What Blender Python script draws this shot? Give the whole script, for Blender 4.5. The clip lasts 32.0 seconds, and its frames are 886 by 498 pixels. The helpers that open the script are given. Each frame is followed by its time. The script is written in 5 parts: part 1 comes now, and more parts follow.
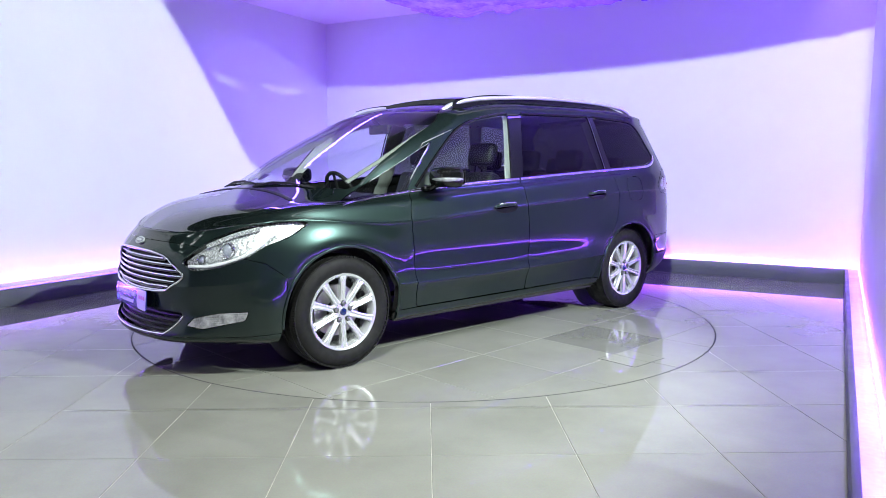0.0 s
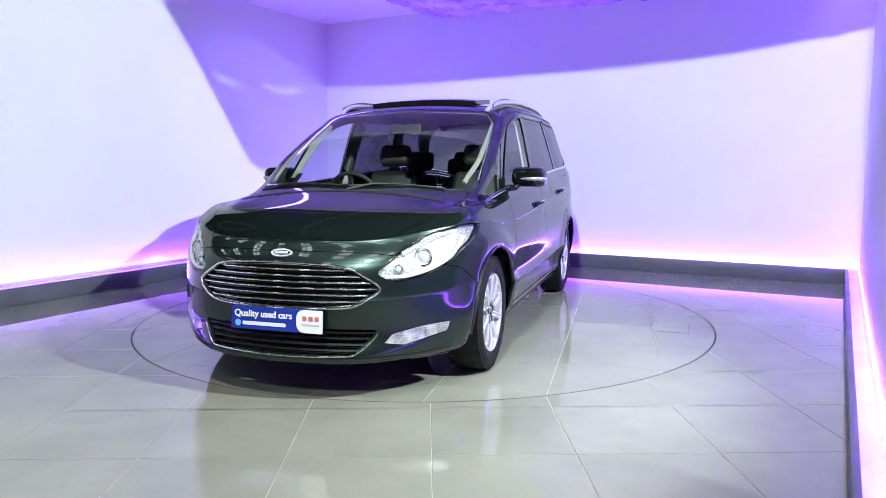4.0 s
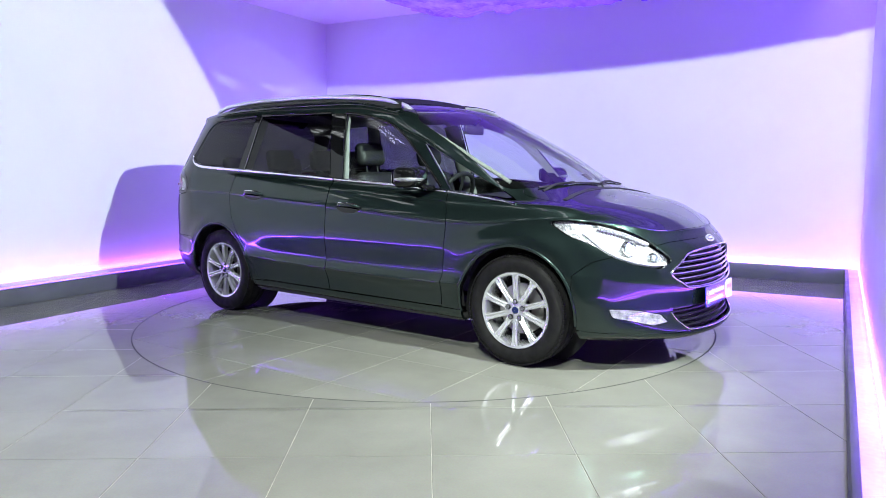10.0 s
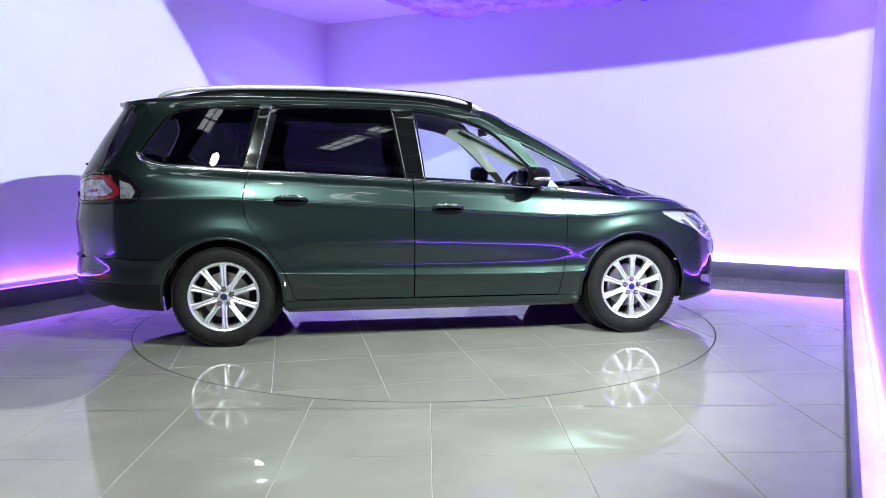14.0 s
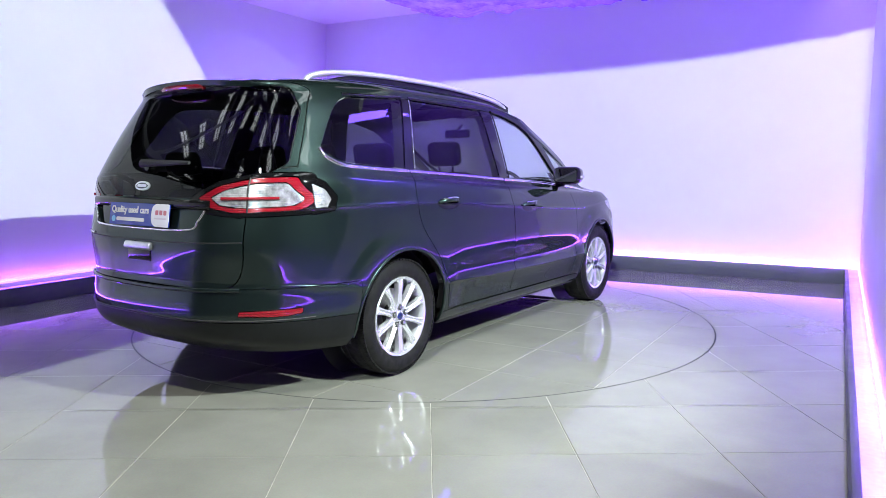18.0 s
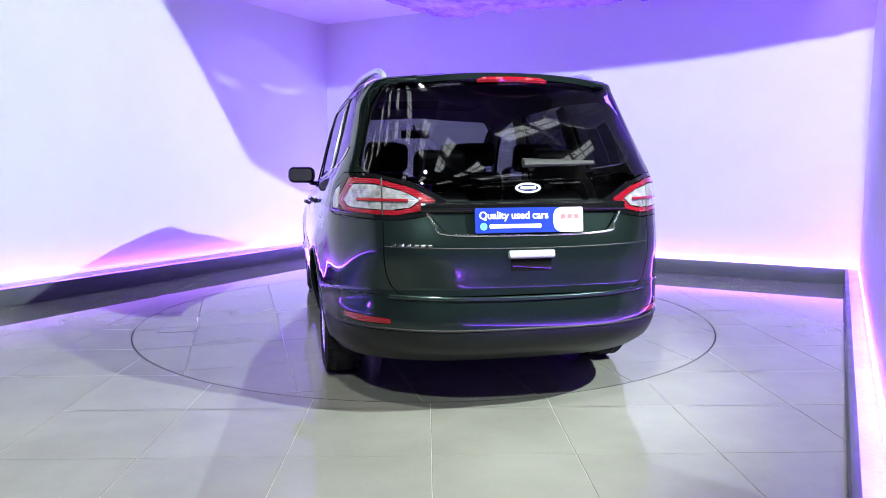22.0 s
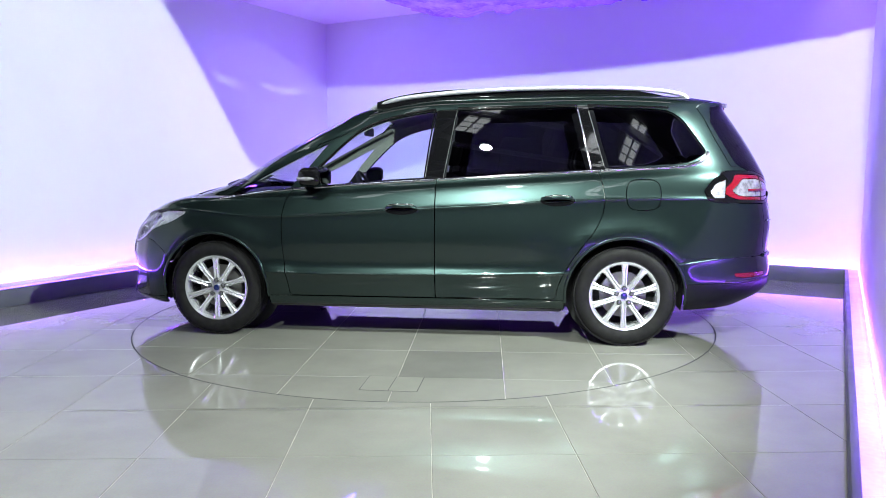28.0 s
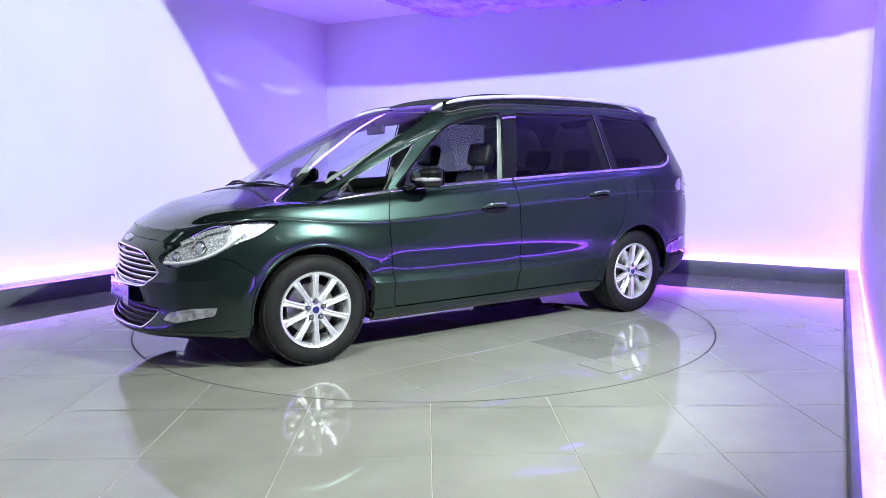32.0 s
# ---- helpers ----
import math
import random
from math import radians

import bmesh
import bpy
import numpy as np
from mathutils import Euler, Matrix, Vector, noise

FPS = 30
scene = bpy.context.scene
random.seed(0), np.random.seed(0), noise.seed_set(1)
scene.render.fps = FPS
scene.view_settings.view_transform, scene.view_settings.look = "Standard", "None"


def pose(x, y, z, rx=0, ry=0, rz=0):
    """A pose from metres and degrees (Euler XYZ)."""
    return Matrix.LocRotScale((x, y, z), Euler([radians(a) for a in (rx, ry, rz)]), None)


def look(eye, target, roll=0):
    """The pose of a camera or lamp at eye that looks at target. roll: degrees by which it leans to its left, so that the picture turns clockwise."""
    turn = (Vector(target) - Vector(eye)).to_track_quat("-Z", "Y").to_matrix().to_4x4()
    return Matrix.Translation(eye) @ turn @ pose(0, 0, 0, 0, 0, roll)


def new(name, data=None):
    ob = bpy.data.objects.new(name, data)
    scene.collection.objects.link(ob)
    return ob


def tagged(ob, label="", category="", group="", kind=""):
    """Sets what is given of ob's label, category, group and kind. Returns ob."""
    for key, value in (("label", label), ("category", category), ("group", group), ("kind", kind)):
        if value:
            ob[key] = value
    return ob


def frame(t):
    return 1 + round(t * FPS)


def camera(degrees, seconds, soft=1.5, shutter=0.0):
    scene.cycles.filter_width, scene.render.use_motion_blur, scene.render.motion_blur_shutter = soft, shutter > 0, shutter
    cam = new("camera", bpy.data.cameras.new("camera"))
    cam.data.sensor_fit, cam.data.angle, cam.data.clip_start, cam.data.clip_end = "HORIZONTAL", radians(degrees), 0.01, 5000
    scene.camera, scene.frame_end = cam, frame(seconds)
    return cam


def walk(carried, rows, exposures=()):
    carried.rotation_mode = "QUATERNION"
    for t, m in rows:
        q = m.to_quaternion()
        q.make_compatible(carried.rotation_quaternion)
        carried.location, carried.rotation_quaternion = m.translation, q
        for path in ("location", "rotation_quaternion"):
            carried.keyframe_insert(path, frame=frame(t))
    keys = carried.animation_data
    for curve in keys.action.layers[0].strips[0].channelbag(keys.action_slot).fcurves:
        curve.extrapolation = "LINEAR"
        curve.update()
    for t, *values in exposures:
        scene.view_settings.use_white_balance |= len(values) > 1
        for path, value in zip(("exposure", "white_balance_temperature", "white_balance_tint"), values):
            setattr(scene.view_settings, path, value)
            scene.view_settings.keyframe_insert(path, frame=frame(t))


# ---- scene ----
# ---- camera ----
cam = camera(63.53, 32.0, soft=0.5)
EYE = Vector((0.0, -5.7715, 1.1957))
AIM = Vector((math.sin(0.0237) * math.cos(0.114), math.cos(0.0237) * math.cos(0.114), -math.sin(0.114)))
walk(cam, [(0.0, look(EYE, EYE + AIM)), (32.0, look(EYE, EYE + AIM))], exposures=[(0.0, 0.0), (32.0, 0.0)])

# The bay stands askew to the camera: P runs along its back wall, Q into its depth.
BAY = Matrix.Rotation(radians(-30.33), 4, "Z")
P_LEFT, P_RIGHT, Q_BACK = -3.72, 3.13, 3.50      # wall faces
PL_LEFT, PL_RIGHT, PL_BACK = -3.29, 3.00, 3.35   # plinth faces
PLINTH_Z, CEIL_Z = 0.155, 3.24
Q_HALL = -15.0


def bay(p, q, z=0.0):
    return BAY @ Vector((p, q, z))


# ---- world and lights ----
world = bpy.data.worlds.new("hall_light")
scene.world = world
world.use_nodes = True
wn = world.node_tree.nodes
wn["Background"].inputs["Color"].default_value = (0.75, 0.82, 1.0, 1)
wn["Background"].inputs["Strength"].default_value = 0.03


def spot(name, eye, target, watts, colour, angle=60, radius=0.2, blend=0.4):
    d = bpy.data.lights.new(name, "SPOT")
    d.energy, d.color, d.spot_size, d.shadow_soft_size, d.spot_blend = watts, colour, radians(angle), radius, blend
    ob = new(name, d)
    ob.matrix_world = look(eye, target)
    return ob


def bar(name, centre, along, aim, watts, colour, length, width):
    """A long thin lamp: its length lies along one way and it shines along aim."""
    d = bpy.data.lights.new(name, "AREA")
    d.energy, d.color, d.shape, d.size, d.size_y = watts, colour, "RECTANGLE", length, width
    z = -Vector(aim).normalized()
    x = (Vector(along) - z * z.dot(Vector(along))).normalized()
    y = z.cross(x)
    ob = new(name, d)
    ob.matrix_world = Matrix.Translation(centre) @ Matrix((x, y, z)).transposed().to_4x4()
    return ob


WHITE = (0.88, 1.0, 0.95)
VIOLET = (0.15, 0.075, 1.0)
PINK = (1.0, 0.26, 0.95)
PWAY, QWAY, UP = bay(1, 0), bay(0, 1), Vector((0, 0, 1))
# hall lamps: behind the camera, beyond the side wall, and high over the bay's mouth
spot("hall_lamp_behind", bay(3.15, -8.28, 6.0), bay(1.25, 2.2, 1.6), 4500, WHITE, 52, 0.12, 0.8)
spot("hall_lamp_side", bay(5.2, -1.9, 3.8), bay(-3.0, -1.6, 1.2), 2850, WHITE, 82, 0.014, 0.35)
spot("hall_lamp_over", bay(2.7, -6.2, 7.2), bay(2.4, -3.6, 0.0), 1900, (1.0, 1.0, 0.92), 58, 0.15, 0.7)
# colour-wash bars under the canopy
bar("led_wash_right", bay(2.95, 1.9, 3.15), QWAY, bay(-0.5, 0.1, -1), 49, VIOLET, 2.6, 0.1)
bar("led_wash_left", bay(-2.6, 1.6, 3.15), QWAY, bay(0.2, 0.1, -1), 47, VIOLET, 2.6, 0.1)
# strips lying on the ledges behind the plinths: they wash the wall above and, over the plinth, the floor
LEDGE_Z = PLINTH_Z - 0.012
bar("led_strip_back", bay(-0.3, 3.45, LEDGE_Z + 0.004), PWAY, UP, 6.5, PINK, 6.7, 0.03)
bar("led_strip_left", bay(-3.65, -2.2, LEDGE_Z + 0.004), QWAY, UP, 9.5, PINK, 11.0, 0.03)
bar("led_strip_right", bay(3.075, -0.3, LEDGE_Z + 0.004), QWAY, UP, 6.5, PINK, 7.6, 0.03)
LED_BLUE = (0.17, 0.03, 1.0)
bar("led_tape_back", bay(-0.3, 3.482, LEDGE_Z + 0.006), PWAY, UP, 42, LED_BLUE, 6.7, 0.012)
bar("led_tape_left", bay(-3.70, -2.2, LEDGE_Z + 0.006), QWAY, UP, 64, LED_BLUE, 11.0, 0.012)
bar("led_tape_right", bay(3.112, -0.3, LEDGE_Z + 0.006), QWAY, UP, 42, LED_BLUE, 7.6, 0.012)
bar("led_front_back", bay(-0.3, 3.478, PLINTH_Z + 0.014), PWAY, -QWAY, 40, LED_BLUE, 6.6, 0.012)
bar("led_front_left", bay(-3.46, -2.2, PLINTH_Z + 0.030), QWAY, PWAY, 85, LED_BLUE, 11.0, 0.012)
bar("led_front_right", bay(3.110, -0.3, PLINTH_Z + 0.014), QWAY, -PWAY, 18, LED_BLUE, 7.4, 0.012)

# ---- materials ----
def material(name, colour=(0.5, 0.5, 0.5), rough=0.5, metal=0.0, **more):
    m = bpy.data.materials.new(name)
    m.use_nodes = True
    b = m.node_tree.nodes["Principled BSDF"]
    b.inputs["Base Color"].default_value = (*colour, 1)
    b.inputs["Roughness"].default_value = rough
    b.inputs["Metallic"].default_value = metal
    for key, value in more.items():
        b.inputs[key.replace("_", " ")].default_value = value
    return m


def node(m, kind, **values):
    n = m.node_tree.nodes.new(kind)
    for key, value in values.items():
        n.inputs[key.replace("_", " ")].default_value = value
    return n


def link(m, a, b):
    m.node_tree.links.new(a, b)


def vary(m, scale, low, high, detail=6, fine=0.0, fine_scale=200, rough=None, bump=0.0, bump_scale=None, space="Object"):
    """Two scales of colour noise from low to high, with optional change of gloss and a fine relief."""
    b = m.node_tree.nodes["Principled BSDF"]
    co = node(m, "ShaderNodeTexCoord").outputs[space]
    n = node(m, "ShaderNodeTexNoise", Scale=scale, Detail=detail, Roughness=0.6)
    link(m, co, n.inputs["Vector"])
    ramp = node(m, "ShaderNodeValToRGB")
    ramp.color_ramp.elements[0].position, ramp.color_ramp.elements[1].position = 0.32, 0.68
    ramp.color_ramp.elements[0].color, ramp.color_ramp.elements[1].color = (*low, 1), (*high, 1)
    link(m, n.outputs["Fac"], ramp.inputs["Fac"])
    out = ramp.outputs["Color"]
    if fine:
        f = node(m, "ShaderNodeTexNoise", Scale=fine_scale, Detail=3)
        link(m, co, f.inputs["Vector"])
        mix = node(m, "ShaderNodeMix")
        mix.data_type, mix.blend_type = "RGBA", "OVERLAY"
        mix.inputs["Factor"].default_value = fine
        link(m, out, mix.inputs["A"])
        link(m, f.outputs["Color"], mix.inputs["B"])
        out = mix.outputs["Result"]
    link(m, out, b.inputs["Base Color"])
    if rough:
        r = node(m, "ShaderNodeMapRange", To_Min=rough[0], To_Max=rough[1], From_Min=0.3, From_Max=0.7)
        n2 = node(m, "ShaderNodeTexNoise", Scale=scale * 2.7, Detail=8)
        link(m, co, n2.inputs["Vector"])
        link(m, n2.outputs["Fac"], r.inputs["Value"])
        link(m, r.outputs["Result"], b.inputs["Roughness"])
    if bump:
        n3 = node(m, "ShaderNodeTexNoise", Scale=bump_scale or fine_scale, Detail=4)
        link(m, co, n3.inputs["Vector"])
        bp = node(m, "ShaderNodeBump", Strength=1.0, Distance=bump)
        link(m, n3.outputs["Fac"], bp.inputs["Height"])
        link(m, bp.outputs["Normal"], b.inputs["Normal"])
    return m


def glass(name, tint, gloss_rough=0.0, ior=1.5):
    """A thin pane: clear tint, with a mirror gloss that grows towards grazing angles."""
    m = bpy.data.materials.new(name)
    m.use_nodes = True
    nt = m.node_tree
    nt.nodes.remove(nt.nodes["Principled BSDF"])
    t, g, mix, lw = (nt.nodes.new(k) for k in ("ShaderNodeBsdfTransparent", "ShaderNodeBsdfGlossy", "ShaderNodeMixShader", "ShaderNodeLayerWeight"))
    t.inputs["Color"].default_value = (*tint, 1)
    g.inputs["Roughness"].default_value = gloss_rough
    lw.inputs["Blend"].default_value = 0.5
    r0 = ((ior - 1) / (ior + 1)) ** 2
    power, add = nt.nodes.new("ShaderNodeMath"), nt.nodes.new("ShaderNodeMath")
    power.operation, add.operation = "POWER", "MULTIPLY_ADD"
    power.inputs[1].default_value = 5.0
    add.inputs[1].default_value, add.inputs[2].default_value = 1 - r0, r0
    nt.links.new(lw.outputs["Facing"], power.inputs[0])
    nt.links.new(power.outputs[0], add.inputs[0])
    nt.links.new(add.outputs[0], mix.inputs["Fac"])
    nt.links.new(t.outputs[0], mix.inputs[1])
    nt.links.new(g.outputs[0], mix.inputs[2])
    nt.links.new(mix.outputs[0], nt.nodes["Material Output"].inputs["Surface"])
    return m


def glow(name, colour, strength):
    m = bpy.data.materials.new(name)
    m.use_nodes = True
    b = m.node_tree.nodes["Principled BSDF"]
    b.inputs["Base Color"].default_value = (0.8, 0.8, 0.8, 1)
    b.inputs["Emission Color"].default_value = (*colour, 1)
    b.inputs["Emission Strength"].default_value = strength
    return m


WALL = vary(material("white_wall_paint", (0.8, 0.8, 0.8), 0.6), 0.7, (0.77, 0.78, 0.79), (0.82, 0.82, 0.83), fine=0.05, fine_scale=60, bump=0.0006, bump_scale=90)
TILE = vary(material("grey_porcelain_tile", (0.3, 0.3, 0.29), 0.12, IOR=1.55), 1.3, (0.200, 0.199, 0.176), (0.262, 0.260, 0.231), fine=0.12, fine_scale=130, rough=(0.012, 0.045), bump=0.00004, bump_scale=7, space="Object")


def each_its_own(m, low, high):
    """Gives every object of this material a slightly different lightness."""
    b = m.node_tree.nodes["Principled BSDF"]
    src = b.inputs["Base Color"].links[0].from_socket
    r = node(m, "ShaderNodeMapRange", To_Min=low, To_Max=high)
    link(m, node(m, "ShaderNodeObjectInfo").outputs["Random"], r.inputs["Value"])
    mix = node(m, "ShaderNodeMix")
    mix.data_type, mix.blend_type = "RGBA", "MULTIPLY"
    mix.inputs["Factor"].default_value = 1.0
    link(m, src, mix.inputs["A"])
    link(m, r.outputs["Result"], mix.inputs["B"])
    link(m, mix.outputs["Result"], b.inputs["Base Color"])


each_its_own(TILE, 0.84, 0.90)
TILE_DARK = vary(material("darker_porcelain_tile", (0.15, 0.15, 0.14), 0.1, IOR=1.55), 1.3, (0.135, 0.135, 0.122), (0.172, 0.171, 0.155), fine=0.12, fine_scale=130, rough=(0.03, 0.08))
GROUT = vary(material("pale_grout", (0.4, 0.38, 0.33), 0.8), 6, (0.20, 0.19, 0.17), (0.38, 0.36, 0.31), fine=0.2)
PLINTH = vary(material("dark_grey_plinth_paint", (0.1, 0.105, 0.125), 0.45), 2.0, (0.085, 0.09, 0.11), (0.115, 0.12, 0.145), fine=0.1, rough=(0.35, 0.55))
# No lamp stands behind the film: violet emission is put into its mottled material.
FILM = vary(material("glowing_crinkled_film", (0.6, 0.6, 0.62), 0.22, Specular_IOR_Level=0.6, Emission_Color=(0.21, 0.065, 1.0, 1), Emission_Strength=0.75), 3, (0.10, 0.07, 0.22), (0.50, 0.45, 0.62), fine=0.1)
HALL = vary(material("hall_sheet_grey", (0.42, 0.43, 0.44), 0.7), 0.5, (0.38, 0.39, 0.40), (0.48, 0.49, 0.50))
ROOF = vary(material("dark_roof_sheet", (0.03, 0.03, 0.033), 0.7), 0.5, (0.022, 0.023, 0.025), (0.04, 0.042, 0.045))
DAYLIGHT = glow("skylight_panes", (0.92, 0.98, 1.0), 6.0)

# ---- mesh helpers ----
def empty(name, label="", category="", group="", kind=""):
    return tagged(new(name), label, category, group, kind)


def mesh_of(name, bm, mat, smooth=True):
    me = bpy.data.meshes.new(name)
    bm.to_mesh(me)
    bm.free()
    for m in (mat if isinstance(mat, (list, tuple)) else (mat,)):
        me.materials.append(m)
    if smooth:
        me.polygons.foreach_set("use_smooth", [True] * len(me.polygons))
    return me


def part(name, bm, mat, parent=None, label="", smooth=True, sharp=35):
    me = mesh_of(name, bm, mat, smooth)
    if smooth and sharp:
        me.set_sharp_from_angle(angle=radians(sharp))
    ob = new(name, me)
    ob.parent = parent
    if label:
        ob["label"] = label
    return ob


def box(bm, lo, hi, m=None, bevel=0.0, seg=2):
    """A box from corner lo to corner hi, with rounded edges."""
    r = bmesh.ops.create_cube(bm, size=1.0)
    vs = r["verts"]
    for v in vs:
        v.co = Vector([lo[i] + (v.co[i] + 0.5) * (hi[i] - lo[i]) for i in range(3)])
    if bevel:
        es = list({e for v in vs for e in v.link_edges})
        rb = bmesh.ops.bevel(bm, geom=es, offset=bevel, segments=seg, affect="EDGES", profile=0.5)
        vs = list({v for f in rb["faces"] for v in f.verts} | {v for v in vs if v.is_valid})
    if m is not None:
        bmesh.ops.transform(bm, matrix=m, verts=vs)
    return vs


def tube(bm, pts, radius, sides=8, closed=False, flat=1.0, up=None):
    """A swept tube; flat squeezes it along up."""
    pts = [Vector(p) for p in pts]
    n = len(pts)
    rings = []
    for i, p in enumerate(pts):
        a = pts[(i - 1) % n] if closed or i else pts[i]
        b = pts[(i + 1) % n] if closed or i < n - 1 else pts[i]
        d = (b - a).normalized()
        u = up[i] if isinstance(up, (list, tuple)) else (up or Vector((0, 0, 1)))
        s = d.cross(u)
        if s.length < 1e-4:
            s = d.cross(Vector((1, 0, 0)))
        s.normalize()
        w = s.cross(d)
        r = radius[i] if isinstance(radius, (list, tuple)) else radius
        rings.append([bm.verts.new(p + s * r * math.cos(t) + w * r * flat * math.sin(t)) for t in (math.tau * k / sides for k in range(sides))])
    for i in range(n if closed else n - 1):
        a, b = rings[i], rings[(i + 1) % n]
        for k in range(sides):
            bm.faces.new((a[k], a[(k + 1) % sides], b[(k + 1) % sides], b[k]))
    if not closed:
        bm.faces.new(rings[0][::-1])
        bm.faces.new(rings[-1])


def lathe(bm, profile, steps=48, axis="Y"):
    """Turns (radius, along) points round the axis."""
    rings = []
    for r, h in profile:
        ring = []
        for k in range(steps):
            t = math.tau * k / steps
            c = (r * math.cos(t), h, r * math.sin(t)) if axis == "Y" else (r * math.cos(t), r * math.sin(t), h)
            ring.append(bm.verts.new(c))
        rings.append(ring)
    for a, b in zip(rings, rings[1:]):
        for k in range(steps):
            j = (k + 1) % steps
            bm.faces.new((a[k], a[j], b[j], b[k]))
    return rings


def prism(bm, poly, h0, h1, m=None):
    """A flat polygon in x, y raised from h0 to h1."""
    lo = [bm.verts.new((x, y, h0)) for x, y in poly]
    hi = [bm.verts.new((x, y, h1)) for x, y in poly]
    n = len(poly)
    bm.faces.new(hi)
    bm.faces.new(lo[::-1])
    for i in range(n):
        j = (i + 1) % n
        bm.faces.new((lo[i], lo[j], hi[j], hi[i]))
    if m is not None:
        bmesh.ops.transform(bm, matrix=m, verts=lo + hi)
    return lo + hi


def round_poly(pts, radius, steps=4):
    """Rounds the corners of a flat polygon."""
    out, n = [], len(pts)
    for i, (x, y) in enumerate(pts):
        p, a, b = Vector((x, y)), Vector(pts[i - 1]), Vector(pts[(i + 1) % n])
        r = radius[i] if isinstance(radius, (list, tuple)) else radius
        da, db = a - p, b - p
        ra, rb = min(r, da.length * 0.48), min(r, db.length * 0.48)
        if r <= 0:
            out.append((x, y))
            continue
        s, e = p + da.normalized() * ra, p + db.normalized() * rb
        for k in range(steps + 1):
            t = k / steps
            q = s * (1 - t) ** 2 + p * 2 * t * (1 - t) + e * t * t
            out.append((q.x, q.y))
    return out


def spline(pts, steps, closed=False):
    """Catmull-Rom through the points."""
    pts = [Vector(p) for p in pts]
    n, out = len(pts), []
    for i in range(n if closed else n - 1):
        p1, p2 = pts[i], pts[(i + 1) % n]
        p0 = pts[i - 1] if closed or i else p1 * 2 - p2
        p3 = pts[(i + 2) % n] if closed or i < n - 2 else p2 * 2 - p1
        for k in range(steps):
            t = k / steps
            out.append(0.5 * (2 * p1 + (p2 - p0) * t + (2 * p0 - 5 * p1 + 4 * p2 - p3) * t * t + (3 * p1 - p0 - 3 * p2 + p3) * t ** 3))
    if not closed:
        out.append(pts[-1])
    return out


# ---- the bay ----
def slab(name, lo, hi, mat, label, kind="structure", m=BAY, bevel=0.0):
    bm = bmesh.new()
    box(bm, lo, hi, m, bevel)
    return tagged(part(name, bm, mat, None, smooth=bool(bevel)), label, name.split("_")[0], kind=kind)


slab("wall_back", (P_LEFT - 0.15, Q_BACK, 0.0), (P_RIGHT + 0.15, Q_BACK + 0.15, 4.0), WALL, "smooth white painted wall behind the turntable")


def upright(name, poly, p0, p1, mat, label):
    """A wall drawn in q, z and thickened along p."""
    bm = bmesh.new()
    prism(bm, poly, p0, p1, BAY @ Matrix(((0, 0, 1, 0), (1, 0, 0, 0), (0, 1, 0, 0), (0, 0, 0, 1))))
    bmesh.ops.recalc_face_normals(bm, faces=bm.faces)
    return tagged(part(name, bm, mat, None, smooth=False), label, "wall", kind="structure")


upright("wall_left", [(-9.0, 0), (Q_BACK, 0), (Q_BACK, 4.0), (0.4, 4.0), (-0.2, 3.0), (-0.9, 2.8), (-9.0, 2.8)], P_LEFT - 0.15, P_LEFT, WALL, "smooth white painted wall beside the turntable")


def light_slot(a, b, sag, thick):
    """A crescent-shaped slot from a to b, hanging down by sag in the middle, to cast a crescent of light."""
    n = 10
    low = [(a[0] + (b[0] - a[0]) * k / n, a[1] + (b[1] - a[1]) * k / n - sag * 4 * (k / n) * (1 - k / n)) for k in range(n + 1)]
    return low + [(q, z + thick * math.sin(math.pi * (0.1 + 0.8 * k / n))) for k, (q, z) in reversed(list(enumerate(low)))]


def side_wall():
    """The side wall, high at the back. Its raked fascia over the open middle and two small slots are added unseen to
    shape the side lamp's light.
    """
    # Fascia edge and slots are added to cast the opposite wall's light edge and crescents.
    outer = [(-4.2, 0), (Q_BACK, 0), (Q_BACK, 4.5), (-1.45, 4.5), (-1.316, 3.619), (-1.204, 3.475), (-1.024, 3.214), (-0.8, 3.12), (-0.2, 3.08), (-0.2, 1.36), (-1.45, 0.34), (-4.2, 0.32)]
    loops = [outer, light_slot((-1.161, 3.456), (-1.032, 3.451), 0.020, 0.013), light_slot((-0.967, 3.445), (-0.695, 3.468), 0.026, 0.014)]
    bm = bmesh.new()
    edges = []
    for loop in loops:
        vs = [bm.verts.new((P_RIGHT, q, z)) for q, z in loop]
        edges += [bm.edges.new((vs[k - 1], vs[k])) for k in range(len(vs))]
    bmesh.ops.triangle_fill(bm, edges=edges, use_beauty=True)
    r = bmesh.ops.extrude_face_region(bm, geom=bm.faces[:])
    bmesh.ops.translate(bm, verts=[v for v in r["geom"] if isinstance(v, bmesh.types.BMVert)], vec=(0.03, 0, 0))
    bmesh.ops.recalc_face_normals(bm, faces=bm.faces)
    bmesh.ops.transform(bm, matrix=BAY, verts=bm.verts)
    return tagged(part("wall_right", bm, WALL, None, smooth=False), "white painted side wall with an added fascia and slots that shape the lamp light", "wall", kind="structure")


side_wall()
bm = bmesh.new()
EDGE = [(p.x, p.y) for p in spline([(P_LEFT, 0.62, 0), (-2.6, 0.66, 0), (-1.72, 0.61, 0), (-1.09, 0.52, 0), (-0.14, 0.56, 0), (0.72, 0.58, 0), (1.46, 0.66, 0), (2.13, 0.80, 0), (2.67, 1.0, 0), (P_RIGHT, 1.20, 0)], 6)]
prism(bm, EDGE + [(P_RIGHT, Q_BACK), (P_LEFT, Q_BACK)], CEIL_Z, CEIL_Z + 0.12, BAY)
bmesh.ops.recalc_face_normals(bm, faces=bm.faces)
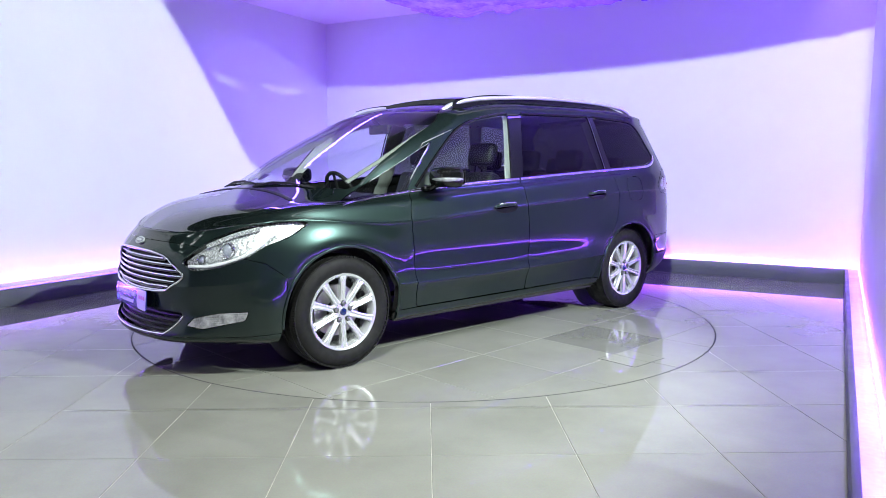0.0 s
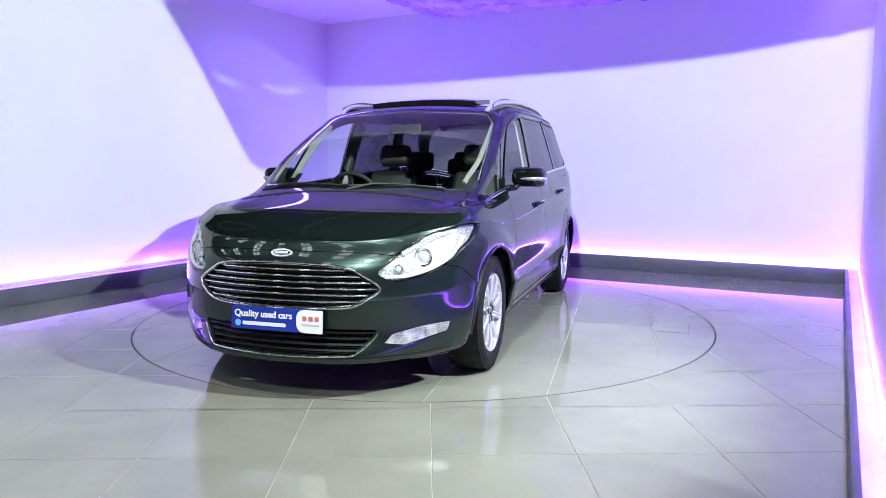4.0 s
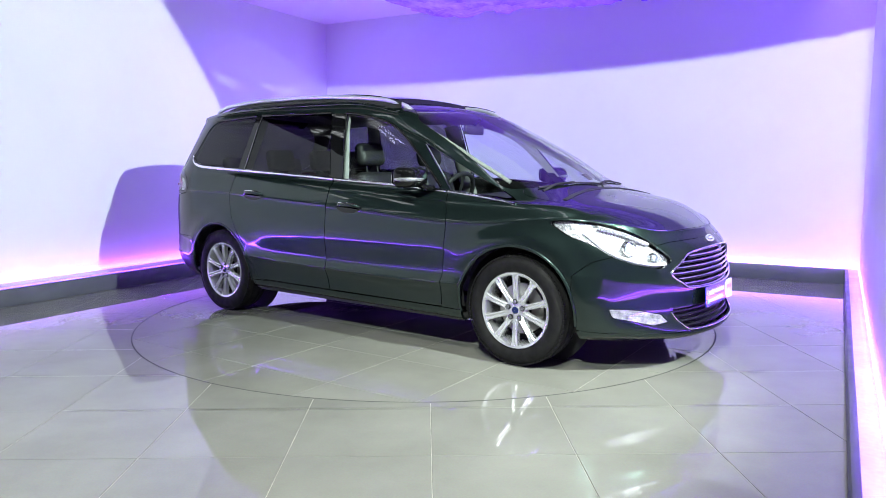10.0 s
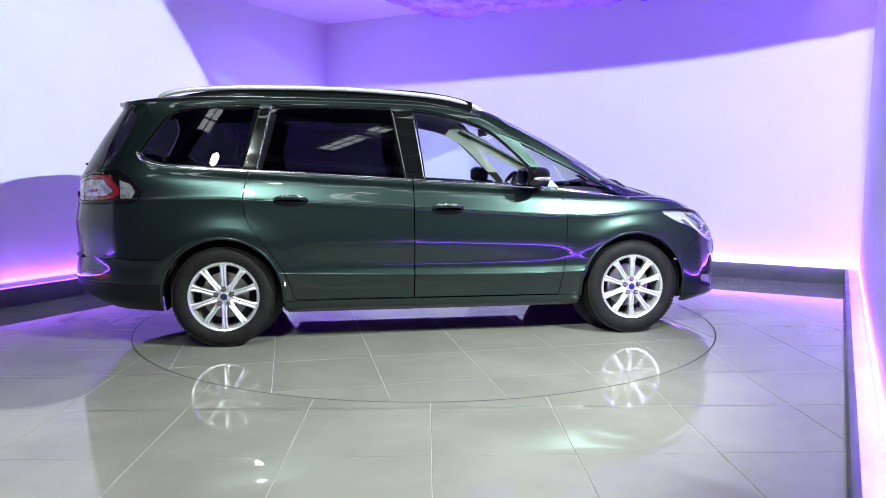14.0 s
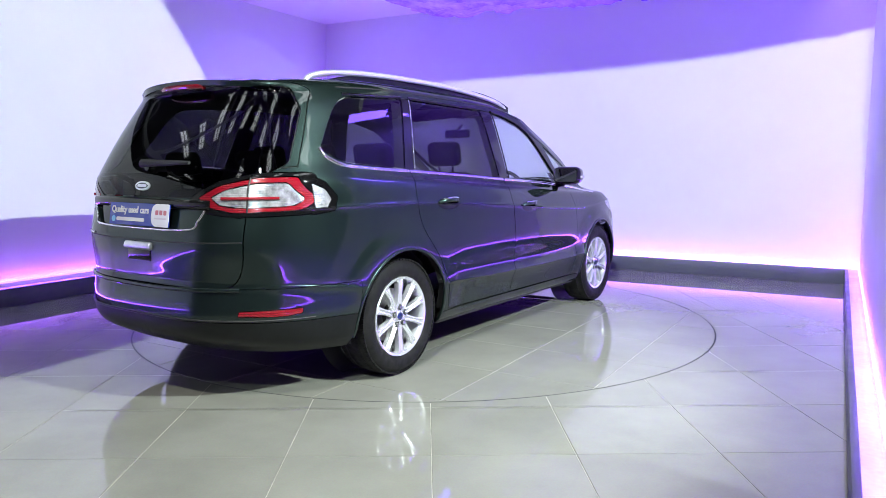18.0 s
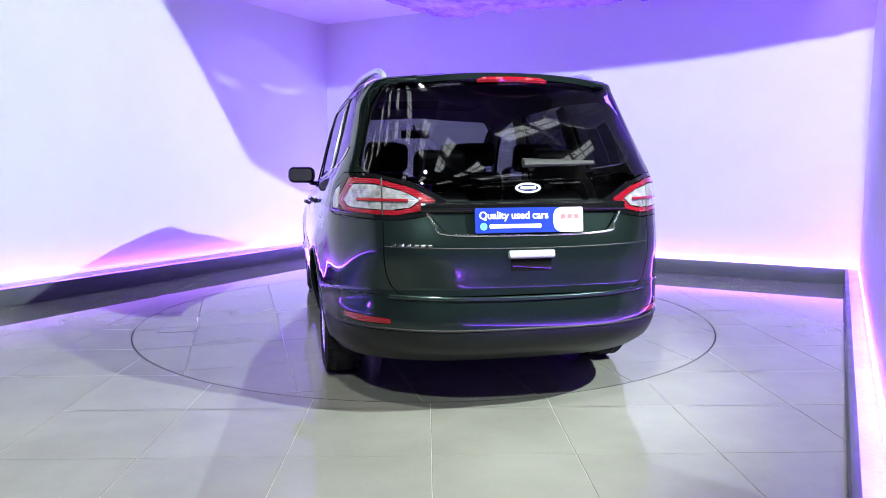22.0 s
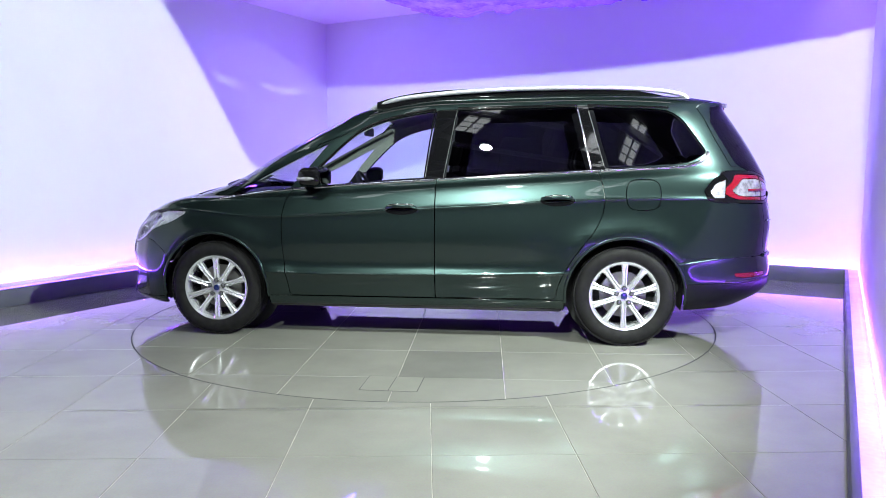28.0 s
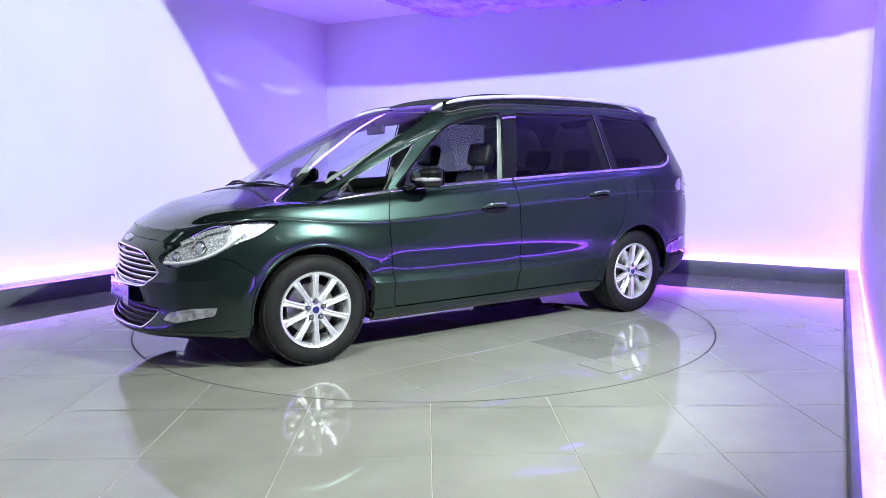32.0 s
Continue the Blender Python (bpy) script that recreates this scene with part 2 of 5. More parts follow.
tagged(part("ceiling", bm, WALL, None, smooth=False), "white painted ceiling over the back of the bay, curved front edge", "ceiling", kind="structure")


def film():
    """A crumpled sheet of plastic film under the ceiling, with violet glow in its material."""
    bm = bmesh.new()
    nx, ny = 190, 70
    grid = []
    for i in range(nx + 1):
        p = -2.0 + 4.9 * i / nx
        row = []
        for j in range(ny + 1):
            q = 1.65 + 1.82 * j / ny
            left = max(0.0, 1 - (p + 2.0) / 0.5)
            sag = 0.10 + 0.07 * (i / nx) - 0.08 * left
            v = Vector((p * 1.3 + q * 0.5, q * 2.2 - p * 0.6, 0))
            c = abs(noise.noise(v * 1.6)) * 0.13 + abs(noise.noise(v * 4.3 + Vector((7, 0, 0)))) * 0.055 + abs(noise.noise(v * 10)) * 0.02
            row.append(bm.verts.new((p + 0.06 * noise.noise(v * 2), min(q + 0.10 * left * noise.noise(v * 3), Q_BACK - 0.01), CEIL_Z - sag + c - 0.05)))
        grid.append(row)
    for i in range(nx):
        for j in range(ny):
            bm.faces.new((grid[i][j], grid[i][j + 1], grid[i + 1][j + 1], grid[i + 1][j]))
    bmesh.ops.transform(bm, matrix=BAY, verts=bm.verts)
    return tagged(part("plastic_film", bm, FILM, None, sharp=0), "crumpled plastic film under the ceiling, given a violet glow of its own", "plastic film")


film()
slab("plinth_left", (PL_LEFT - 0.10, -9.0, 0.0), (PL_LEFT, PL_BACK, PLINTH_Z), PLINTH, "low dark grey plinth hiding a strip light", bevel=0.004)
slab("plinth_back", (PL_LEFT, PL_BACK, 0.0), (PL_RIGHT, PL_BACK + 0.03, PLINTH_Z), PLINTH, "low dark grey plinth hiding a strip light", bevel=0.004)
slab("plinth_right", (PL_RIGHT, -4.2, 0.0), (PL_RIGHT + 0.03, PL_BACK + 0.03, PLINTH_Z), PLINTH, "low dark grey plinth hiding a strip light", bevel=0.004)
slab("floor", (-16, Q_HALL, -0.30), (16, Q_BACK + 0.15, -0.0025), GROUT, "grout bed under grey porcelain floor tiles")
LED_PINK = glow("led_diffuser_pink", (1.0, 0.50, 0.95), 1.6)
LEDGE = vary(material("dusty_white_ledge", (0.7, 0.68, 0.7), 0.6), 3.0, (0.60, 0.57, 0.60), (0.78, 0.76, 0.78), fine=0.25, fine_scale=40)
slab("ledge_left", (P_LEFT, -9.0, 0.0), (PL_LEFT - 0.102, Q_BACK, LEDGE_Z), LEDGE, "dusty white ledge between plinth and wall")
slab("ledge_back", (PL_LEFT - 0.10, PL_BACK + 0.032, 0.0), (PL_RIGHT + 0.03, Q_BACK, LEDGE_Z), LEDGE, "dusty white ledge between plinth and wall")
slab("ledge_right", (PL_RIGHT + 0.032, -4.2, 0.0), (P_RIGHT, Q_BACK, LEDGE_Z), LEDGE, "dusty white ledge between plinth and wall")
slab("led_strip_left", (P_LEFT, -9.0, LEDGE_Z), (P_LEFT + 0.012, Q_BACK - 0.013, LEDGE_Z + 0.003), LED_PINK, "glowing pink strip light along the wall", "structure")
slab("led_strip_back", (P_LEFT, Q_BACK - 0.012, LEDGE_Z), (P_RIGHT, Q_BACK, LEDGE_Z + 0.003), LED_PINK, "glowing pink strip light along the wall", "structure")
slab("led_strip_right", (P_RIGHT - 0.012, -4.2, LEDGE_Z), (P_RIGHT, Q_BACK - 0.013, LEDGE_Z + 0.003), LED_PINK, "glowing pink strip light along the wall", "structure")
# the hall behind the camera
slab("hall_floor", (P_RIGHT + 0.15, Q_HALL, -0.2), (16, Q_BACK + 0.15, 0.0), HALL, "grey screed floor of the hall")
slab("hall_wall_far", (-16, Q_HALL - 0.2, 0), (20, Q_HALL, 7.5), HALL, "grey sheet wall of the hall")
slab("hall_wall_west", (-16.2, Q_HALL, 0), (-16, 9, 7.5), HALL, "grey sheet wall of the hall")
slab("hall_wall_east", (20, Q_HALL, 0), (20.2, 9, 7.5), HALL, "grey sheet wall of the hall")
slab("hall_wall_north", (-16, 9, 0), (20, 9.2, 7.5), HALL, "grey sheet wall of the hall")
slab("hall_roof", (-16.2, Q_HALL, 7.5), (20.2, 9.2, 7.7), ROOF, "dark sheet roof of the hall")

for k in range(8):
    slab("roof_beam", (-16, -13.6 + 2.9 * k, 7.18), (20, -13.45 + 2.9 * k, 7.42), HALL, "grey steel beam under the hall roof")
for k in range(5):
    slab("roof_beam", (-11.0 + 6.6 * k, Q_HALL, 6.95), (-10.8 + 6.6 * k, 9.0, 7.18), HALL, "grey steel beam under the hall roof")


def skylight(p, q, length):
    """A glazed roof strip with glazing bars."""
    sky = empty("skylight", "long glazed skylight strip in the hall roof", "skylight", "hall skylights")
    h = length / 2
    bm = bmesh.new()
    box(bm, (-0.27, -h, -0.02), (0.27, h, 0.0))
    part("pane", bm, DAYLIGHT, sky, smooth=False)
    bm = bmesh.new()
    for k in range(6):
        y = -h + length * k / 5
        box(bm, (-0.29, y - 0.018, -0.05), (0.29, y + 0.018, -0.022))
    for x in (-0.29, 0.0, 0.29):
        box(bm, (x - 0.018, -h - 0.03, -0.06), (x + 0.018, h + 0.03, -0.022))
    part("glazing_bars", bm, HALL, sky, smooth=False)
    sky.matrix_world = BAY @ pose(p, q, 7.46)
    return sky


for k in range(12):
    skylight(-8.9 + 1.8 * k, -4.9, 1.8)
for p in (-12.6, -9.6, 0.2, 3.0, 6.2, 9.4, 12.0):
    skylight(p, -8.4, 2.2)
for p in (5.0, 7.0):
    skylight(p, -1.5, 2.6)

# ---- car materials ----
PAINT = material("dark_green_metallic_paint", (0.006, 0.020, 0.017), 0.36, 0.85, Coat_Weight=1.0, Coat_Roughness=0.015, Coat_IOR=1.48, Specular_IOR_Level=0.2, Specular_Tint=(0.12, 0.17, 0.17, 1))


def flakes(m):
    b = m.node_tree.nodes["Principled BSDF"]
    co = node(m, "ShaderNodeTexCoord").outputs["Object"]
    v = node(m, "ShaderNodeTexVoronoi", Scale=900.0)
    link(m, co, v.inputs["Vector"])
    ramp = node(m, "ShaderNodeValToRGB")
    ramp.color_ramp.elements[0].color = (0.0145, 0.0240, 0.0228, 1)
    ramp.color_ramp.elements[1].color = (0.0325, 0.0530, 0.0505, 1)
    link(m, v.outputs["Color"], ramp.inputs["Fac"])
    link(m, ramp.outputs["Color"], b.inputs["Base Color"])
    n = node(m, "ShaderNodeTexNoise", Scale=1.4, Detail=3.0)
    link(m, co, n.inputs["Vector"])
    r = node(m, "ShaderNodeMapRange", To_Min=0.26, To_Max=0.31)
    link(m, n.outputs["Fac"], r.inputs["Value"])
    link(m, r.outputs["Result"], b.inputs["Roughness"])


flakes(PAINT)
BLACK_GLOSS = material("gloss_black_trim", (0.004, 0.004, 0.0045), 0.03)
BLACK_TRIM = vary(material("matt_black_plastic", (0.015, 0.015, 0.016), 0.55), 40, (0.007, 0.007, 0.0075), (0.013, 0.013, 0.0135), fine=0.2, fine_scale=700, bump=0.0002, bump_scale=900)
VALANCE = vary(material("satin_black_bumper", (0.004, 0.005, 0.005), 0.38, Specular_IOR_Level=0.28), 30, (0.003, 0.0038, 0.0038), (0.006, 0.007, 0.007), fine=0.2, fine_scale=500)
CHROME = vary(material("chrome", (0.8, 0.81, 0.83), 0.08, 1.0), 8, (0.76, 0.77, 0.79), (0.84, 0.85, 0.87), detail=2)
SATIN = vary(material("satin_aluminium_rail", (0.75, 0.76, 0.78), 0.32, 0.8), 3, (0.72, 0.73, 0.75), (0.79, 0.80, 0.82), detail=2)
ALLOY = vary(material("silver_alloy_lacquer", (0.72, 0.73, 0.75), 0.26, 0.72, Coat_Weight=0.6, Coat_Roughness=0.05), 4, (0.68, 0.69, 0.71), (0.75, 0.76, 0.78), detail=2)
RUBBER = vary(material("tyre_rubber", (0.022, 0.021, 0.020), 0.7, Specular_IOR_Level=0.18), 9, (0.005, 0.005, 0.005), (0.011, 0.0105, 0.010), fine=0.3, fine_scale=220, rough=(0.55, 0.8), bump=0.0006, bump_scale=260)
CLEAR = glass("clear_glass", (0.80, 0.87, 0.85))
SCREEN = glass("windscreen_glass", (0.86, 0.91, 0.89))
PRIVACY = glass("privacy_glass", (0.11, 0.11, 0.125))
REARGLASS = glass("rear_privacy_glass", (0.14, 0.14, 0.15))
LENS = glass("lamp_lens", (0.93, 0.94, 0.95), ior=1.45)
RED_LENS = material("red_lens", (0.19, 0.004, 0.011), 0.06, Coat_Weight=1.0, Coat_Roughness=0.02)
WHITE_LENS = vary(material("ribbed_white_lens", (0.55, 0.55, 0.57), 0.16, 0.35, Coat_Weight=1.0), 24, (0.14, 0.14, 0.15), (0.46, 0.46, 0.48), bump=0.0006, bump_scale=90)


def ribs(m, scale, depth):
    """Fine upright ribs pressed into a lens."""
    b = m.node_tree.nodes["Principled BSDF"]
    w = m.node_tree.nodes.new("ShaderNodeTexWave")
    w.bands_direction = "Z"
    w.inputs["Scale"].default_value = scale
    link(m, node(m, "ShaderNodeTexCoord").outputs["Object"], w.inputs["Vector"])
    bp = node(m, "ShaderNodeBump", Strength=0.8, Distance=depth)
    link(m, w.outputs["Fac"], bp.inputs["Height"])
    link(m, bp.outputs["Normal"], b.inputs["Normal"])


ribs(WHITE_LENS, 30.0, 0.0012)
ribs(RED_LENS, 30.0, 0.002)
REFLECTOR = vary(material("lamp_reflector", (0.85, 0.85, 0.87), 0.3, 0.7), 45, (0.58, 0.59, 0.61), (0.88, 0.88, 0.89), rough=(0.12, 0.4), bump=0.006, bump_scale=38)
DARK_CLOTH = vary(material("charcoal_seat_leather", (0.03, 0.03, 0.032), 0.5), 14, (0.009, 0.009, 0.010), (0.018, 0.0178, 0.0185), fine=0.2, fine_scale=300, bump=0.0008, bump_scale=220)
LINING = vary(material("pale_grey_headlining", (0.42, 0.42, 0.40), 0.9), 20, (0.40, 0.40, 0.38), (0.48, 0.48, 0.45), fine=0.15, fine_scale=400)
# Darker copy of the pale lining: shade for the front pillars put into colour.
DIMMED_LINING = vary(material("dimmed_pillar_lining", (0.2, 0.2, 0.19), 0.9), 20, (0.17, 0.17, 0.16), (0.22, 0.22, 0.21), fine=0.15, fine_scale=400)
DASH = vary(material("dark_dashboard", (0.02, 0.02, 0.021), 0.6), 30, (0.008, 0.008, 0.0085), (0.014, 0.014, 0.0145), fine=0.2, fine_scale=500)
BLUE_SIGN = material("blue_sign_print", (0.012, 0.030, 0.26), 0.25, Coat_Weight=0.6)
WHITE_SIGN = material("white_sign_print", (0.66, 0.66, 0.68), 0.25, Coat_Weight=0.6)
RED_PRINT = material("red_print", (0.42, 0.12, 0.14), 0.4)
GREY_PRINT = material("grey_print", (0.45, 0.40, 0.44), 0.4)
PALE_BLUE = material("pale_blue_print", (0.12, 0.40, 0.72), 0.3)
BADGE_BLUE = material("badge_blue_enamel", (0.007, 0.014, 0.075), 0.12, Coat_Weight=1.0)
DISC = material("brake_disc_steel", (0.35, 0.34, 0.33), 0.4, 0.9)
UNDER = material("underbody", (0.012, 0.012, 0.012), 0.8)

# ---- car body: lengthwise control curves, front centre to rear centre, one side ----
CAR_X, CAR_Y = -0.040, 0.005     # the car sits a little off the turntable's centre
CURVES = [
    [(2.24, 0, 0.185), (2.18, 0.4, 0.185), (1.98, 0.7, 0.2), (1.74, 0.83, 0.215), (1, 0.825, 0.215), (-0.2, 0.825, 0.22), (-1.3, 0.825, 0.225), (-1.98, 0.79, 0.25), (-2.28, 0.48, 0.26), (-2.35, 0, 0.265)],
    [(2.375, 0, 0.225), (2.3, 0.43, 0.23), (2.06, 0.737, 0.255), (1.79, 0.855, 0.265), (1, 0.874, 0.255), (-0.2, 0.879, 0.26), (-1.3, 0.874, 0.27), (-2.06, 0.83, 0.325), (-2.42, 0.5, 0.345), (-2.49, 0, 0.35)],
    [(2.33, 0, 0.36), (2.26, 0.45, 0.36), (2.055, 0.753, 0.39), (1.8, 0.879, 0.42), (1, 0.906, 0.385), (-0.2, 0.91, 0.385), (-1.3, 0.906, 0.4), (-2.09, 0.855, 0.435), (-2.45, 0.52, 0.455), (-2.515, 0, 0.46)],
    [(2.345, 0, 0.52), (2.275, 0.46, 0.53), (2.06, 0.753, 0.555), (1.8, 0.878, 0.58), (1, 0.936, 0.47), (-0.2, 0.942, 0.47), (-1.3, 0.93, 0.51), (-2.085, 0.86, 0.6), (-2.43, 0.52, 0.63), (-2.49, 0, 0.635)],
    [(2.336, 0, 0.56), (2.264, 0.46, 0.57), (2.053, 0.752, 0.596), (1.793, 0.876, 0.624), (1, 0.92, 0.545), (-0.2, 0.926, 0.545), (-1.3, 0.933, 0.58), (-2.082, 0.86, 0.65), (-2.43, 0.528, 0.678), (-2.489, 0, 0.683)],
    [(2.318, 0, 0.7), (2.238, 0.46, 0.708), (2.03, 0.75, 0.72), (1.77, 0.875, 0.755), (1, 0.928, 0.69), (-0.2, 0.939, 0.7), (-1.3, 0.936, 0.73), (-2.075, 0.858, 0.8), (-2.43, 0.55, 0.82), (-2.485, 0, 0.825)],
    [(2.228, 0, 0.822), (2.145, 0.45, 0.828), (1.945, 0.738, 0.88), (1.69, 0.862, 0.9), (1, 0.912, 0.855), (-0.2, 0.922, 0.925), (-1.3, 0.914, 0.985), (-2.06, 0.85, 0.99), (-2.4, 0.55, 0.98), (-2.455, 0, 0.985)],
    [(1.94, 0, 0.945), (1.90, 0.44, 0.952), (1.79, 0.71, 0.958), (1.60, 0.83, 0.972), (1, 0.868, 0.975), (-0.2, 0.878, 1.05), (-1.3, 0.872, 1.11), (-2.05, 0.835, 1.12), (-2.385, 0.55, 1.11), (-2.44, 0, 1.11)],
    [(1.5, 0, 1.085), (1.47, 0.4, 1.075), (1.4, 0.66, 1.06), (1.32, 0.775, 1.015), (0.95, 0.82, 1.035), (-0.2, 0.835, 1.105), (-1.3, 0.828, 1.172), (-2, 0.8, 1.225), (-2.328, 0.545, 1.225), (-2.388, 0, 1.225)],
    [(1.08, 0, 1.315), (1.055, 0.38, 1.305), (1, 0.675, 1.285), (0.91, 0.763, 1.238), (0.55, 0.775, 1.245), (-0.2, 0.79, 1.295), (-1.3, 0.782, 1.335), (-1.92, 0.755, 1.375), (-2.23, 0.53, 1.39), (-2.29, 0, 1.395)],
    [(0.64, 0, 1.535), (0.62, 0.36, 1.525), (0.575, 0.63, 1.51), (0.5, 0.705, 1.475), (0.25, 0.715, 1.52), (-0.2, 0.718, 1.565), (-1.3, 0.708, 1.59), (-1.8, 0.7, 1.575), (-2.1, 0.515, 1.58), (-2.16, 0, 1.585)],
    [(0.38, 0, 1.635), (0.37, 0.34, 1.625), (0.34, 0.585, 1.608), (0.28, 0.65, 1.588), (0.06, 0.645, 1.635), (-0.3, 0.645, 1.668), (-1.3, 0.635, 1.682), (-1.78, 0.62, 1.662), (-2.07, 0.49, 1.64), (-2.14, 0, 1.652)],
    [(0.02, 0, 1.695), (0.01, 0.25, 1.69), (-0.03, 0.38, 1.682), (-0.08, 0.43, 1.68), (-0.28, 0.46, 1.692), (-0.6, 0.47, 1.705), (-1.2, 0.46, 1.71), (-1.5, 0.42, 1.703), (-1.78, 0.28, 1.688), (-1.83, 0, 1.692)],
    [(-0.3, 0, 1.708), (-0.31, 0.02, 1.708), (-0.34, 0.03, 1.708), (-0.4, 0.03, 1.709), (-0.55, 0.03, 1.71), (-0.8, 0.03, 1.712), (-1.1, 0.03, 1.712), (-1.3, 0.03, 1.71), (-1.45, 0.02, 1.708), (-1.48, 0, 1.708)],
]


def crease(k, near, push):
    """Tightens curve k into a crease along the flanks."""
    row, up, down = CURVES[k], CURVES[k + 1], CURVES[k - 1]
    mix = lambda a, b, t: [tuple(p + (q - p) * t for p, q in zip(u, v)) for u, v in zip(a, b)]
    above, below = mix(row, up, near), mix(row, down, near)
    CURVES[k] = [(x, y + (push if 3 < i < 8 else 0), z) for i, (x, y, z) in enumerate(row)]
    CURVES.insert(k + 1, above)
    CURVES.insert(k, below)


crease(6, 0.14, 0.003)
crease(3, 0.22, 0.003)
U_STEPS, V_STEPS = 11, 6


def body_sheet():
    """The whole outer skin as one smooth sheet of quads."""
    rows = []
    for c in CURVES:
        pts = [Vector(p) for p in c]
        mir = lambda p: Vector((p.x, -p.y, p.z))
        full = [mir(p) for p in pts[:0:-1]] + pts          # rear centre, right side, front, left side, rear centre
        rows.append(spline(full[:-1], U_STEPS, closed=True))
    n = len(rows[0])
    cols = [spline([r[i] for r in rows], V_STEPS) for i in range(n)]
    bm = bmesh.new()
    def flare(p):
        # wheel arches swell out a little round each wheel
        side = max(0.0, abs(p.y) - 0.6) / 0.3
        out = 0.0
        for x in (1.4245, -1.4245):
            r = math.hypot(p.x - x, p.z - 0.34)
            out += 0.022 * math.exp(-((r - 0.43) / 0.075) ** 2) * (1.0 if p.z > 0.3 else 0.6)
        return p + Vector((0, math.copysign(out * min(1.0, side), p.y), 0))

    vs = [[bm.verts.new(flare(p) + Vector((CAR_X, CAR_Y, 0))) for p in col] for col in cols]
    for i in range(n):
        j = (i + 1) % n
        for k in range(len(vs[0]) - 1):
            bm.faces.new((vs[i][k], vs[j][k], vs[j][k + 1], vs[i][k + 1]))
    bmesh.ops.remove_doubles(bm, verts=[v for col in vs for v in col[-1:]], dist=0.004)
    gap = [e for e in bm.edges if e.is_boundary and min(v.co.z for v in e.verts) > 1.6]
    crown = bmesh.ops.holes_fill(bm, edges=gap, sides=0)["faces"]
    bmesh.ops.triangulate(bm, faces=crown)
    bmesh.ops.recalc_face_normals(bm, faces=bm.faces)
    return bm


from mathutils.bvhtree import BVHTree

SKIN = body_sheet()
for f in SKIN.faces:
    f.smooth = True
SKIN.normal_update()
SKIN.faces.ensure_lookup_table()
REF_VERT = [v.co.copy() for v in SKIN.verts]
SKIN.verts.index_update()
REF_FACE = [[v.index for v in f.verts] for f in SKIN.faces]
REF_NORMAL = [v.normal.copy() for v in SKIN.verts]
REF = BVHTree.FromPolygons(REF_VERT, REF_FACE)
if REF_NORMAL[max(range(len(REF_VERT)), key=lambda i: REF_VERT[i].z)].z < 0:
    REF_NORMAL = [-n for n in REF_NORMAL]
    bmesh.ops.reverse_faces(SKIN, faces=SKIN.faces)


def skin_normal(p):
    """The smooth normal of the uncut skin nearest to p."""
    _, _, i, _ = REF.find_nearest(p)
    ids = REF_FACE[i]
    w = [1.0 / (1e-5 + (REF_VERT[k] - p).length_squared) for k in ids]
    return sum((REF_NORMAL[k] * a for k, a in zip(ids, w)), Vector()).normalized()


def on_side(x, z, side):
    """The skin at x, z of the car's left (1) or right (-1) side, and its normal. Car coordinates count from mid-wheelbase."""
    o = Vector((x + CAR_X, 1.6 * side, z))
    p = REF.ray_cast(o, Vector((0, -side, 0)))[0] or Vector((x + CAR_X, 0.9 * side, z))
    return p, skin_normal(p)


def on_front(y, z):
    o = Vector((4.0, y + CAR_Y, z))
    p = REF.ray_cast(o, Vector((-1, 0, 0)))[0] or Vector((2.3, y, z))
    return p, skin_normal(p)


def on_rear(y, z):
    o = Vector((-4.0, y + CAR_Y, z))
    p = REF.ray_cast(o, Vector((1, 0, 0)))[0] or Vector((-2.4, y, z))
    return p, skin_normal(p)


def on_top(x, y):
    o = Vector((x + CAR_X, y + CAR_Y, 3.0))
    p = REF.ray_cast(o, Vector((0, 0, -1)))[0] or Vector((x, y, 1.0))
    return p, skin_normal(p)


PART = SKIN.faces.layers.int.new("part")
PANELS = ["body"]


def inside(poly, x, y):
    c, n = False, len(poly)
    for i in range(n):
        (x0, y0), (x1, y1) = poly[i - 1], poly[i]
        if (y0 > y) != (y1 > y) and x < (x1 - x0) * (y - y0) / (y1 - y0) + x0:
            c = not c
    return c


